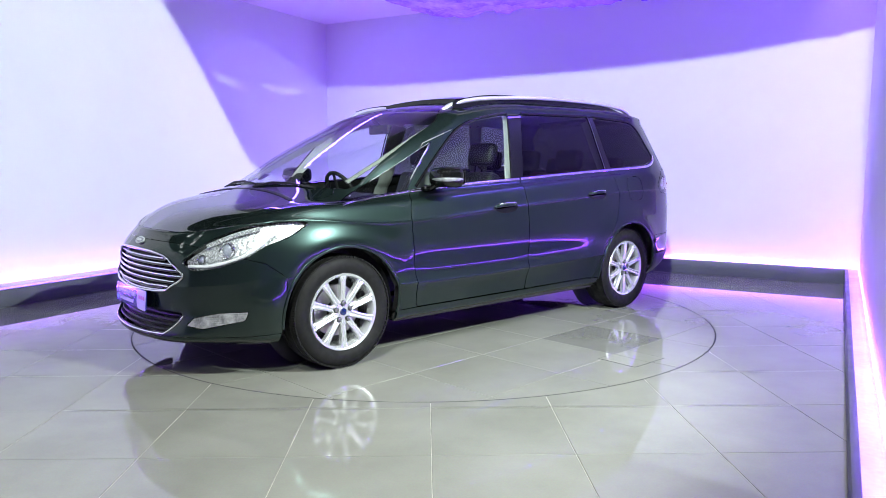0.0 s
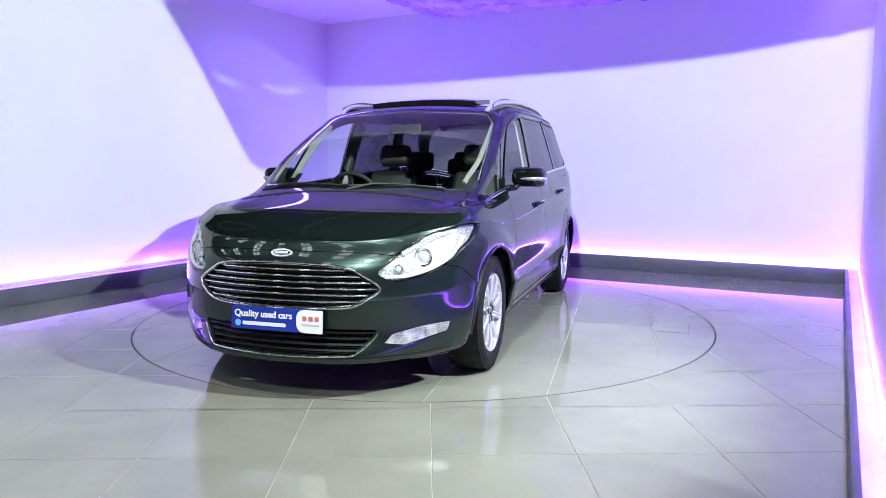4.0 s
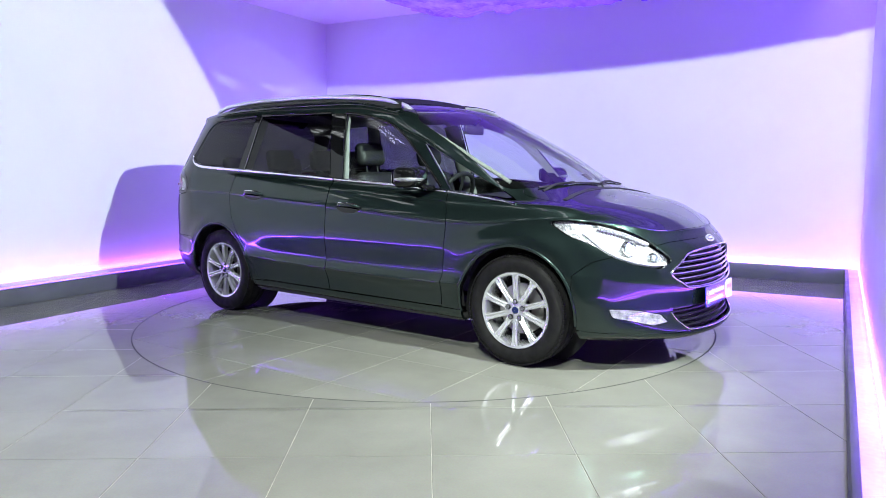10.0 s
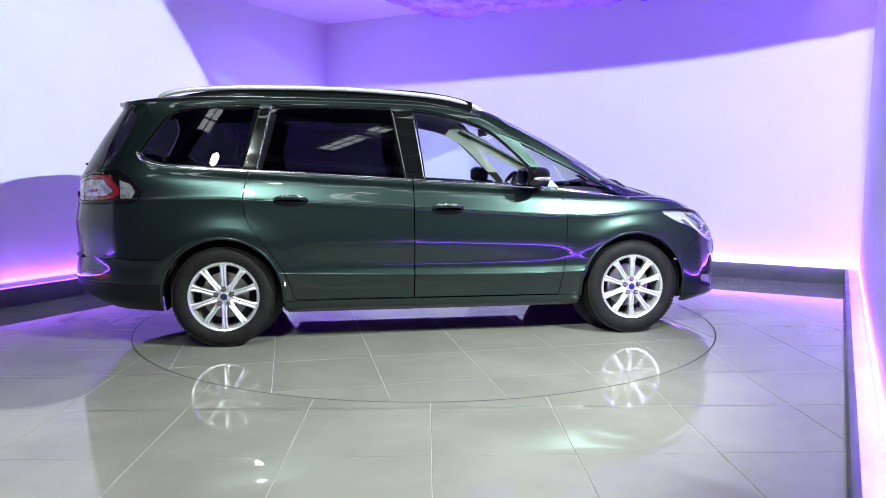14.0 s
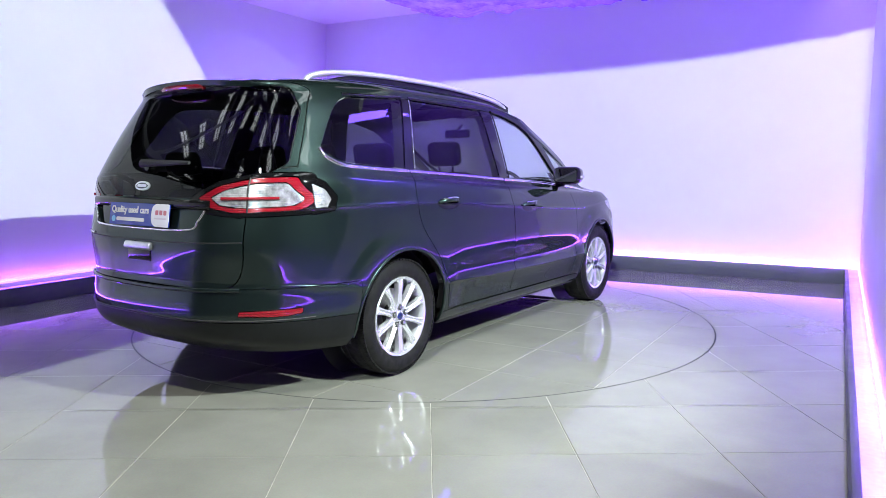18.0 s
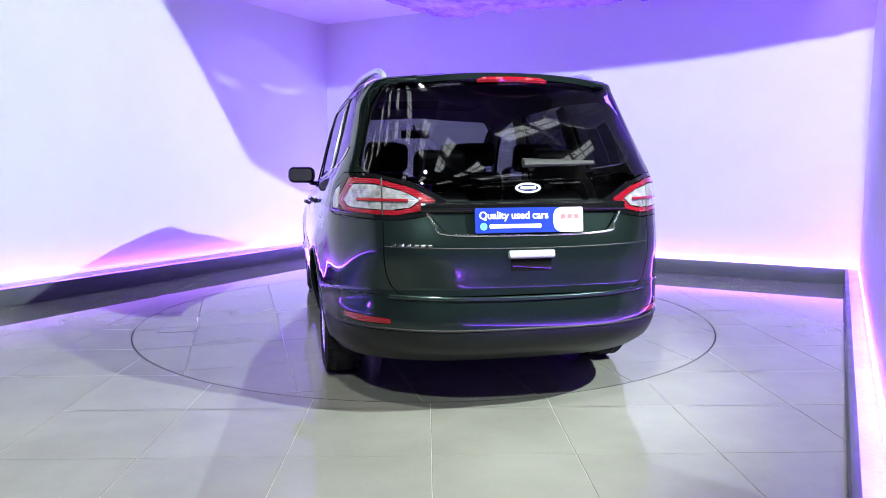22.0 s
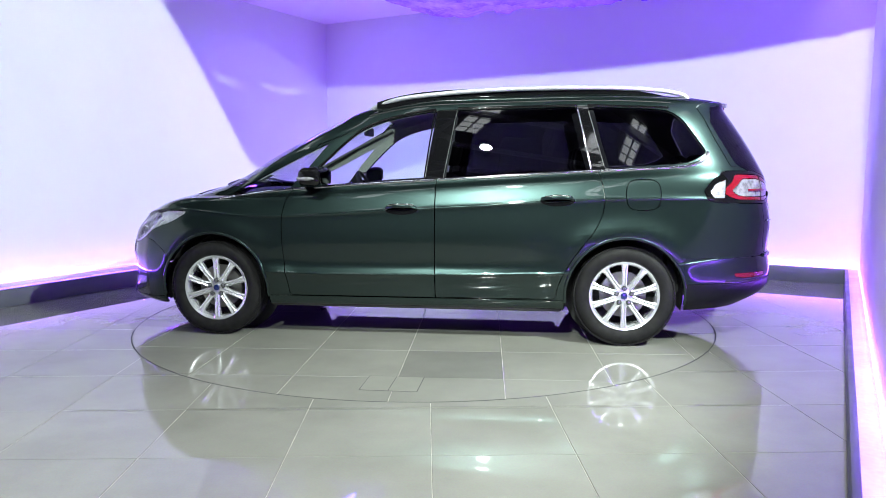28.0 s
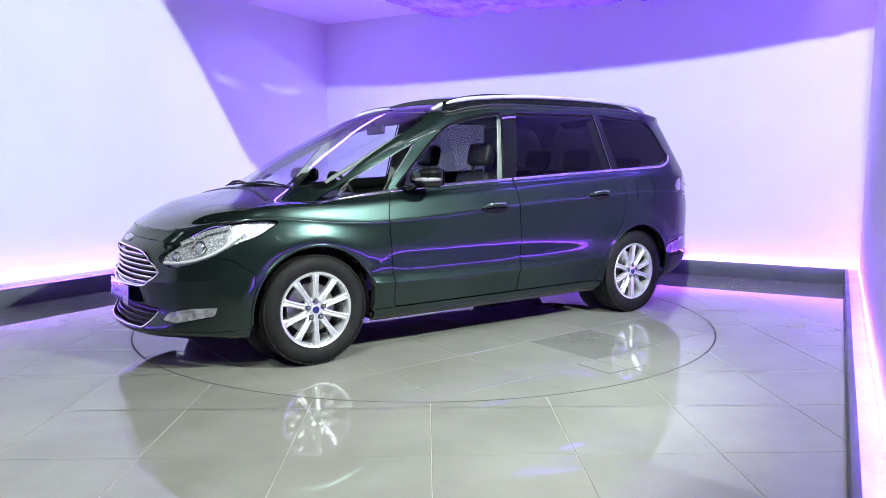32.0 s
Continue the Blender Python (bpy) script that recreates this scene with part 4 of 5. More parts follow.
def sign_plate(way, centre, tilt):
    plate = part("number_plate", (lambda b: (prism(b, round_poly([(-0.262, -0.058), (0.262, -0.058), (0.262, 0.058), (-0.262, 0.058)], 0.008), 0, 0.006), b)[1])(bmesh.new()), BLUE_SIGN, car, "blue and white dealer's sign in place of the plate", smooth=False)
    plate.matrix_local = facing(centre, way, tilt)
    bm = bmesh.new()
    prism(bm, round_poly([(0.115, -0.058), (0.262, -0.058), (0.262, 0.058), (0.115, 0.058)], [0.05, 0.008, 0.008, 0.05], 6), 0.0062, 0.0078)
    part("white_field", bm, WHITE_SIGN, plate, smooth=False)
    words("Quality used cars", 0.0475, WHITE_SIGN, "lettering", plate, pose(-0.243, 0.007, 0.0072), 0.0012)
    bm = bmesh.new()
    prism(bm, round_poly([(-0.195, -0.037), (0.055, -0.037), (0.055, -0.018), (-0.195, -0.018)], 0.006), 0.0062, 0.0076)
    part("small_print_bar", bm, WHITE_SIGN, plate, smooth=False)
    bm = bmesh.new()
    prism(bm, circle(-0.222, -0.028, 0.017, n=20), 0.0062, 0.0076)
    part("round_mark", bm, PALE_BLUE, plate, smooth=False)
    for x in (0.150, 0.184, 0.218):
        bm = bmesh.new()
        prism(bm, round_poly([(x, 0.002), (x + 0.024, 0.002), (x + 0.024, 0.026), (x, 0.026)], 0.006), 0.008, 0.009)
        part("mark", bm, RED_PRINT, plate, smooth=False)
    bm = bmesh.new()
    prism(bm, [(0.145, -0.020), (0.245, -0.020), (0.245, -0.012), (0.145, -0.012)], 0.008, 0.009)
    part("small_print_bar", bm, GREY_PRINT, plate, smooth=False)


sign_plate(1, C0 + Vector((2.352, 0, 0.428)), -4)
sign_plate(-1, C0 + Vector((-2.475, 0, 0.952)), -8)


def oval_badge(p, n_way, tilt, w=0.062, h=0.0245):
    b = bmesh.new()
    prism(b, circle(0, 0, w, h), 0, 0.008)
    badge = part("badge", b, SATIN, car, "oval chrome badge")
    badge.matrix_local = facing(p, n_way, tilt)
    b = bmesh.new()
    prism(b, circle(0, 0, w * 0.80, h * 0.62), 0.0082, 0.0095)
    part("badge_field", b, BADGE_BLUE, badge, "dark blue enamel")
    b = bmesh.new()
    prism(b, round_poly([(-w * 0.62, -h * 0.28), (w * 0.62, -h * 0.28), (w * 0.62, h * 0.32), (-w * 0.62, h * 0.32)], 0.008), 0.0097, 0.0105)
    part("badge_bar", b, SATIN, badge)


p, n = on_front(0, 0.757)
oval_badge(p + n * 0.001, 1, -math.degrees(math.asin(n.z)))
p, n = on_rear(0, 1.098)
oval_badge(p + n * 0.001, -1, -math.degrees(math.asin(n.z)))

# grille: dark backing, six chrome bars, chrome surround
SUR = [(-0.52, 0.590), (-0.44, 0.655), (-0.33, 0.700), (0, 0.716), (0.33, 0.700), (0.44, 0.655), (0.52, 0.590), (0.44, 0.525), (0.34, 0.497), (0, 0.486), (-0.34, 0.497), (-0.44, 0.525)]
panel(["grille_void"], BLACK_TRIM, car, "grille_backing", "black grille backing", sink=0.045, flange=0, gap=0)
bm = bmesh.new()
loop = front_path(SUR, 6, True)
tube(bm, [p + n * 0.003 for p, n in loop], 0.0065, 8, True, 1.4, [n for _, n in loop])
tube(bm, [p - n * 0.018 for p, n in loop], 0.010, 8, True, 1.0, [n for _, n in loop])
part("grille_surround", bm, CHROME, car, "chrome grille surround", sharp=80)
for z, half in ((0.683, 0.35), (0.652, 0.425), (0.621, 0.475), (0.590, 0.508), (0.559, 0.465), (0.528, 0.425)):
    bm = bmesh.new()
    row = [on_front(half * (k / 12 - 1), z) for k in range(25)]
    tube(bm, [p - n * 0.012 for p, n in row], 0.0062, 8, flat=2.0, up=[n for _, n in row])
    part("grille_bar", bm, CHROME, car, "chrome grille bar", sharp=80)
    bm = bmesh.new()
    tube(bm, [p - n * 0.024 - Vector((0, 0, 0.010)) for p, n in row], 0.011, 6, flat=1.0, up=[n for _, n in row])
    part("grille_slat", bm, BLACK_GLOSS, car, "black slat")
# lower intake
panel(["intake_void"], BLACK_TRIM, car, "intake_backing", "black intake backing", sink=0.05, flange=0, gap=0)
for z in (0.285, 0.312, 0.340, 0.366):
    half = 0.405 + (z - 0.265) * 0.85
    bm = bmesh.new()
    row = [on_front(half * (k / 10 - 1), z) for k in range(21)]
    tube(bm, [p - n * 0.022 for p, n in row], 0.008, 6, flat=1.8, up=[n for _, n in row])
    part("intake_slat", bm, VALANCE, car)
strip("intake_moulding", front_path([(-0.505, 0.365), (-0.47, 0.315), (-0.415, 0.268), (-0.35, 0.256), (0, 0.250), (0.35, 0.256), (0.415, 0.268), (0.47, 0.315), (0.505, 0.365)]), 0.010, 0.008, CHROME, car, "chrome moulding under the intake", 0.002)
for tag in "lr":
    panel(["tail_white_" + tag], WHITE_LENS, car, "tail_lamp_lens", "clear ribbed lens")
    panel(["tail_wedge_" + tag], WHITE_LENS, car, "reversing_lamp_lens", "clear ribbed outer lens")


def headlight(s):
    tag = "l" if s > 0 else "r"
    bowl = panel(["headlight_" + tag], REFLECTOR, car, "headlight_bowl", "bright faceted reflector", sink=0.035, flange=0)
    for (y, z), r in (((0.70, 0.745), 0.046), ((0.60, 0.690), 0.026)):
        p, n = on_front(y * s, z)
        bm = bmesh.new()
        lathe(bm, [(0.001, 0.012), (r * 0.45, 0.008), (r * 0.75, -0.004), (r * 0.80, -0.012)], 28)
        lens = part("projector_lens", bm, LENS_BLUE, bowl, "glass projector lens")
        d = Vector((0.93, 0.36 * s, 0.05)).normalized()
        seat_m = lens.matrix_local = Matrix.Translation(p - n * 0.026) @ d.to_track_quat("Y", "Z").to_matrix().to_4x4()
        bm = bmesh.new()
        lathe(bm, [(r * 0.8, -0.016), (r * 0.84, 0.004), (r, 0.010), (r * 1.08, 0.0), (r * 1.1, -0.016)], 28)
        ring = part("lamp_ring", bm, CHROME, bowl)
        ring.matrix_local = seat_m
    lo = [on_front(p.x * s, p.y) for p in spline([(0.54, 0.648, 0), (0.64, 0.652, 0), (0.74, 0.685, 0), (0.815, 0.745, 0), (0.845, 0.83, 0)], 8)]
    bm = bmesh.new()
    tube(bm, [p - n * 0.014 for p, n in lo], 0.010, 8, up=[n for _, n in lo])
    part("daylight_strip", bm, WHITE_SIGN, bowl, "white daylight strip")
    hi = [on_front(p.x * s, p.y) for p in spline([(0.60, 0.765, 0), (0.70, 0.825, 0), (0.79, 0.862, 0)], 8)]
    bm = bmesh.new()
    tube(bm, [p - n * 0.016 for p, n in hi], 0.013, 8, up=[n for _, n in hi])
    part("indicator_strip", bm, REFLECTOR, bowl)



for s in (1, -1):
    headlight(s)
    fd, rd = DOORS[s, "f"], DOORS[s, "r"]
    # belt moulding and window frames
    strip("belt_moulding", side_path([(-1.952, 1.295), (-1.925, 1.25), (-1.84, 1.212), (-1.70, 1.195), (-1.26, 1.172)], s), 0.021, 0.010, CHROME, car, "chrome belt moulding")
    strip("belt_moulding", side_path([(-1.25, 1.172), (-0.70, 1.142), (-0.165, 1.110)], s), 0.021, 0.010, CHROME, rd, "chrome belt moulding")
    strip("belt_moulding", side_path([(-0.148, 1.109), (0.40, 1.078), (0.86, 1.044)], s), 0.021, 0.010, CHROME, fd, "chrome belt moulding")
    strip("belt_moulding", side_path([(0.87, 1.043), (1.15, 1.012), (1.40, 0.974)], s), 0.020, 0.010, CHROME, car, "chrome belt moulding")
    strip("window_seal", side_path([(-1.70, 1.590), (-1.17, 1.612)], s), 0.018, 0.010, BLACK_GLOSS, car)
    strip("window_seal", side_path([(-1.10, 1.612), (-0.29, 1.597)], s), 0.018, 0.010, BLACK_GLOSS, rd)
    strip("window_seal", side_path([(-0.14, 1.590), (0.03, 1.567), (0.28, 1.503), (0.46, 1.395), (0.81, 1.07)], s), 0.020, 0.012, BLACK_GLOSS, fd)
    strip("pillar_bead", side_path([(-1.10, 1.60), (-1.145, 1.40), (-1.195, 1.18)], s), 0.007, 0.006, CHROME, rd, "slim bright bead")
    strip("pillar_bead", side_path([(-0.135, 1.58), (-0.10, 1.35), (-0.07, 1.12)], s), 0.010, 0.008, BLACK_GLOSS, fd, "slim black bead")
    strip("roof_seam", side_path([(0.34, 1.555), (0.0, 1.614), (-0.4, 1.633), (-1.2, 1.645), (-1.72, 1.625)], s), 0.010, 0.006, BLACK_TRIM, car)
    # wheel arch lips
    for x in (1.4245, -1.4245):
        pts = [on_side(x + 0.394 * math.cos(a), 0.342 + 0.394 * math.sin(a), s) for a in (math.pi * (k / 30 * 1.08 - 0.04) for k in range(31))]
        strip("arch_lip", pts, 0.020, 0.014, PAINT, car)
    # door handles
    for x, z, door in ((0.075, 0.918, fd), (-0.975, 0.982, rd)):
        # A flat black oval laid on the skin in place of a handle hollow.
        bm = bmesh.new()
        pts = [on_side(x + 0.115 * math.cos(a), z - 0.008 + 0.036 * math.sin(a), s) for a in (math.tau * k / 24 for k in range(24))]
        c = on_side(x, z - 0.008, s)
        vs = [bm.verts.new(p + n * 0.0012) for p, n in pts]
        mid = bm.verts.new(c[0] + c[1] * 0.0012)
        for k in range(24):
            bm.faces.new((vs[k], vs[(k + 1) % 24], mid))
        bmesh.ops.recalc_face_normals(bm, faces=bm.faces)
        part("handle_backing", bm, BLACK_GLOSS, door, "flat dark oval on the skin behind the handle", sharp=0)
        row = [(on_side(x + 0.105 * t, z + 0.004 - 0.004 * t * t, s), 0.034 * (1 - abs(t) ** 3) + 0.002) for t in (k / 10 - 1 for k in range(21))]
        bm = bmesh.new()
        tube(bm, [p + n * d for (p, n), d in row], [0.011 + 0.005 * (1 - abs(k / 10 - 1) ** 2) for k in range(21)], 10, flat=0.7, up=[n for (_, n), _ in row])
        h = part("door_handle", bm, PAINT, door, "body-coloured door handle")
        bm = bmesh.new()
        tube(bm, [p + n * (d + 0.008) + Vector((0, 0, 0.008)) for (p, n), d in row[2:-2]], 0.0045, 6, up=[n for (_, n), _ in row[2:-2]])
        part("handle_trim", bm, CHROME, door, "chrome trim on the handle")
    # door mirror
    bm = bmesh.new()
    box(bm, (-0.090, -0.112, -0.070), (0.080, 0.112, 0.066), None, 0.048, 5)
    for v in bm.verts:
        if v.co.x > 0:
            v.co.y *= 1 - 0.9 * v.co.x
            v.co.z *= 1 - 2.2 * v.co.x
    mir = part("door_mirror", bm, BLACK_GLOSS, car, "gloss dark mirror housing with indicator", sharp=50)
    mir.matrix_local = Matrix.Translation(C0 + Vector((0.675, 0.955 * s, 1.132))) @ Matrix.Rotation(radians(-8 * s), 4, "Z")
    bm = bmesh.new()
    prism(bm, round_poly([(-0.09, -0.05), (0.09, -0.05), (0.09, 0.05), (-0.09, 0.05)], 0.03), 0.0915, 0.0935, Matrix(((0, 0, -1, 0), (1, 0, 0, 0), (0, 1, 0, 0), (0, 0, 0, 1))))
    part("mirror_glass", bm, MIRROR, mir, "mirror glass", smooth=False)
    bm = bmesh.new()
    turn = [(0.032 + 0.046 * math.cos(a), 0.064 + 0.046 * math.sin(a)) for a in (math.pi / 2 * k / 6 for k in range(7))]
    tube(bm, [(x, y * (1 - 0.9 * max(0, x)) * s, -0.014) for x, y in [(0.078, -0.03), (0.078, 0.02)] + turn + [(-0.02, 0.109), (-0.055, 0.107)]], [0.006, 0.012] + [0.0135] * 8 + [0.008], 8, flat=1.0)
    part("indicator", bm, WHITE_LENS, mir, "clear indicator strip")
    bm = bmesh.new()
    p0, _ = on_side(0.74, 1.055, s)
    tube(bm, [p0, p0 + Vector((-0.01, 0.05 * s, 0.005)), C0 + Vector((0.69, 0.90 * s, 1.09)), C0 + Vector((0.68, 0.94 * s, 1.105))], [0.04, 0.034, 0.03, 0.03], 10, flat=0.6)
    part("mirror_arm", bm, BLACK_GLOSS, car, "gloss black mirror foot")
    # roof rail
    bm = bmesh.new()
    path = spline([(0.375, 0.575, 1.592), (0.28, 0.588, 1.640), (0.036, 0.61, 1.690), (-0.53, 0.622, 1.730), (-1.20, 0.615, 1.737), (-1.62, 0.60, 1.718), (-1.80, 0.59, 1.685), (-1.85, 0.585, 1.650)], 8)
    tube(bm, [C0 + Vector((p.x, p.y * s, p.z)) for p in path], 0.016, 10, flat=1.0)
    part("roof_rail", bm, SATIN, car, "satin aluminium roof rail")
    # Thin black sheet added to fill the gap between roof and rail.
    bm = bmesh.new()
    pts = [on_top(x, 0.605 * s) for x in (0.30 - 2.08 * k / 24 for k in range(25))]
    for k in range(24):
        a, b = pts[k][0], pts[k + 1][0]
        za, zb = ([1.62 + 0.12 * (1 - ((x - CAR_X + 0.73) / 1.12) ** 4) for x in (a.x, b.x)])
        f = [bm.verts.new(v) for v in (Vector((a.x, a.y, a.z - 0.01)), Vector((b.x, b.y, b.z - 0.01)), Vector((b.x, b.y, max(zb, b.z))), Vector((a.x, a.y, max(za, a.z))))]
        bm.faces.new(f)
    part("rail_gap_sheet", bm, BLACK_GLOSS, car)
    # tail lamp bar and seam
    bar = [on_rear(y * s, 1.043 + 0.01 * (y - 0.56)) for y in (0.555 + 0.215 * k / 12 for k in range(13))]
    strip("lamp_bar", bar, 0.017, 0.010, RED_LENS, car, "red bar across the lens", 0.001)
    seam = [on_rear(0.667 * s, z) for z in (0.975 + 0.17 * k / 8 for k in range(9))]
    strip("lamp_seam", seam, 0.009, 0.004, BLACK_TRIM, car)
    # swage and bumper lines
    strip("bumper_crease", [on_rear(y * s, 0.447) for y in (0.86 * k / 16 for k in range(17))], 0.012, 0.008, BLACK_TRIM, car)


# sunroof: opening with frame, raised dark panel
panel(["sunroof_void"], BLACK_TRIM, car, "sunroof_frame", "black sunroof frame", sink=0.02, flange=0)
bm = bmesh.new()
grid = []
for i in range(17):
    x = 0.12 - 0.44 * i / 16
    row = []
    for j in range(25):
        y = 0.425 * (j / 12 - 1)
        row.append(on_top(x, y)[0] + Vector((0, 0, -0.004 + 0.018 * i / 16)))
    grid.append(row)
for off, flip in ((0.0, False), (0.036, True)):
    vs = [[bm.verts.new(p + Vector((0, 0, off))) for p in r] for r in grid]
    for i in range(16):
        for j in range(24):
            q = (vs[i][j], vs[i + 1][j], vs[i + 1][j + 1], vs[i][j + 1])
            bm.faces.new(q if flip else q[::-1])
    if flip:
        for a, b, rng in ((low, vs, None),):
            ring = lambda g: [g[i][0] for i in range(17)] + [g[16][j] for j in range(1, 25)] + [g[i][24] for i in range(15, -1, -1)] + [g[0][j] for j in range(23, 0, -1)]
            ra, rb = ring(a), ring(b)
            for k in range(len(ra)):
                bm.faces.new((ra[k], ra[(k + 1) % len(ra)], rb[(k + 1) % len(ra)], rb[k]))
    low = vs
bmesh.ops.recalc_face_normals(bm, faces=bm.faces)
part("sunroof_panel", bm, BLACK_GLOSS, car, "raised black glass sunroof panel", sharp=40)

# wipers
for y0, y1 in ((-0.62, 0.02), (0.02, 0.60)):
    pts = []
    for k in range(13):
        y = y0 + (y1 - y0) * k / 12
        p, n = on_front(y, 1.078 + 0.012 * math.sin(math.pi * k / 12) - 0.04 * abs(y) ** 2)
        pts.append(p + n * 0.007)
    bm = bmesh.new()
    tube(bm, pts, 0.0055, 6, flat=1.1)
    part("wiper_blade", bm, BLACK_TRIM, car, "black wiper blade")
    bm = bmesh.new()
    tube(bm, [pts[0] + Vector((0.03, 0, -0.02)), pts[3] + Vector((0.006, 0, 0.005)), pts[7] + Vector((0, 0, 0.008))], [0.009, 0.007, 0.004], 8)
    part("wiper_arm", bm, BLACK_TRIM, car, "black wiper arm")
strip("cowl_panel", [on_front(0.66 * (k / 12 - 1), 1.055 - 0.055 * (k / 12 - 1) ** 2) for k in range(25)], 0.03, 0.006, BLACK_TRIM, car, "black scuttle panel below the windscreen", 0.001)

# tailgate: spoiler, high brake light, wiper, handle, lettering bars, recess moulding
bm = bmesh.new()
sec = []
for k in range(25):
    y = 0.545 * (k / 12 - 1)
    t = abs(y) / 0.545
    x = -2.205 + 0.14 * t ** 3
    z = 1.665 - 0.030 * t ** 2
    sec.append([C0 + Vector(v) for v in ((-1.94 + 0.02 * t, y, z + 0.010 - 0.008 * t), (-2.12 + 0.06 * t ** 3, y, z + 0.002), (x, y, z - 0.012), (x + 0.006, y, z - 0.040), (-2.08 + 0.08 * t ** 3, y, z - 0.055), (-1.98, y, z - 0.03))])
rows = [[bm.verts.new(p) for p in r] for r in sec]
for a, b in zip(rows, rows[1:]):
    for i in range(6):
        j = (i + 1) % 6
        bm.faces.new((a[i], a[j], b[j], b[i]))
bm.faces.new(rows[0])
bm.faces.new(rows[-1][::-1])
bmesh.ops.recalc_face_normals(bm, faces=bm.faces)
spoiler = part("spoiler", bm, PAINT, tailgate, sharp=40)
bm = bmesh.new()
pts = [C0 + Vector((-2.198 + 0.02 * abs(t) ** 3, 0.175 * t, 1.622 - 0.003 * t * t)) for t in (k / 8 - 1 for k in range(17))]
tube(bm, pts, 0.016, 8, flat=1.0)
part("high_brake_light", bm, RED_LENS, tailgate, "red high-level brake light")
p, n = on_rear(-0.02, 1.197)
bm = bmesh.new()
lathe(bm, [(0.001, 0.035), (0.020, 0.032), (0.026, 0.0)], 20)
bmesh.ops.transform(bm, matrix=Matrix.Translation(p) @ Matrix.Rotation(math.pi / 2, 4, "Z"), verts=bm.verts)
part("wiper_pivot", bm, BLACK_GLOSS, tailgate)
bm = bmesh.new()
row = [on_rear(y, 1.200 + 0.02 * (0.02 + y) * -1) for y in (0.02 - 0.36 * k / 12 for k in range(13))]
tube(bm, [p + n * (0.036 - 0.012 * k / 12) for k, (p, n) in enumerate(row)], [0.024 - 0.014 * k / 12 for k in range(13)], 8, flat=0.8, up=[n for _, n in row])
part("rear_wiper", bm, BLACK_TRIM, tailgate, "black rear wiper")
bm = bmesh.new()
p, n = on_rear(-0.008, 0.79)
box(bm, (-0.024, -0.112, -0.018), (0.012, 0.112, 0.020), Matrix.Translation(p) @ Matrix.Rotation(radians(24), 4, "Y"), 0.010, 3)
part("tailgate_handle", bm, SATIN, tailgate, "chrome tailgate handle")
bm = bmesh.new()
p, n = on_rear(-0.008, 0.748)
box(bm, (-0.006, -0.098, -0.030), (0.01, 0.098, 0.030), Matrix.Translation(p), 0.004)
part("handle_backing", bm, BLACK_GLOSS, tailgate, "black handle recess")
for k in range(6):
    y = 0.62 - 0.031 * k
    p, n = on_rear(y, 0.838)
    bm = bmesh.new()
    box(bm, (-0.007, -0.0115, -0.0065), (0.003, 0.0115, 0.0065), Matrix.Translation(p) @ Vector((-1, 0, 0)).rotation_difference(n).to_matrix().to_4x4(), 0.003)
    for v in bm.verts:
        v.co.y -= (v.co.z - p.z) * 0.35
    part("lettering_bar", bm, CHROME, tailgate, "bright bar of the model lettering")
strip("recess_moulding", rear_path([(-0.475, 0.985), (-0.44, 0.93), (-0.385, 0.890), (0, 0.882), (0.385, 0.890), (0.44, 0.93), (0.475, 0.985)]), 0.012, 0.010, CHROME, tailgate, "bright moulding round the plate recess", 0.001)
strip("tailgate_lip", rear_path([(-0.50, 1.012), (0, 1.016), (0.50, 1.012)], 10), 0.045, 0.018, BLACK_GLOSS, tailgate, "gloss black strip over the plate")
# Slim black strip draws the shade line of the tailgate crease.
strip("tailgate_crease_shade", rear_path([(-0.66, 0.832), (0, 0.822), (0.66, 0.832)], 10), 0.006, 0.003, BLACK_TRIM, tailgate)
strip("bumper_step", rear_path([(-0.64, 0.600), (0, 0.590), (0.64, 0.600)], 10), 0.022, 0.016, PAINT, car, "bumper ledge", 0.004)

# ---- cabin ----
def lining(name, test, mat, label, depth):
    """An inner skin behind the painted shell."""
    ids = {PANELS.index(n) for n in PANELS if n in ("body", "tailgate") or "pillar" in n or n.startswith(("front_door_l", "front_door_r", "rear_door_l", "rear_door_r")) and "glass" not in n}
    bm = bmesh.new()
    seen = {}
    for f in SKIN.faces:
        if f[PART] in ids and test(f.calc_center_median()):
            vs = []
            for v in f.verts:
                if v not in seen:
                    seen[v] = bm.verts.new(v.co - skin_normal(v.co) * depth)
                vs.append(seen[v])
            bm.faces.new(vs[::-1])
    return part(name, bm, mat, car, label, sharp=0)


lining("headlining", lambda c: c.z > 1.17 and c.x < 1.0 or c.z > 1.12 and 0.3 < c.x < 1.35, LINING, "pale grey headlining and pillar trim", 0.022)
lining("door_lining", lambda c: 0.3 < c.z <= 1.17 and -1.9 < c.x < 1.1 and abs(c.y) > 0.5, DASH, "dark door lining", 0.05)

for s_ in (1, -1):
    strip("pillar_lining", side_path([(-0.215, 1.575), (-0.175, 1.35), (-0.135, 1.12), (-0.12, 0.95)], s_), 0.15, 0.02, LINING, car, "pale pale pillar lining, darkened in its colour against lamp glare", -0.055)
    strip("pillar_lining", side_path([(-1.14, 1.59), (-1.19, 1.38), (-1.245, 1.18), (-1.27, 1.0)], s_), 0.15, 0.02, LINING, car, "pale pale pillar lining, darkened in its colour against lamp glare", -0.055)
    strip("pillar_lining", side_path([(0.44, 1.535), (0.74, 1.405), (1.02, 1.26), (1.26, 1.125)], s_), 0.034, 0.02, DIMMED_LINING, car, "pale pillar lining, darkened in its colour against lamp glare", -0.034)


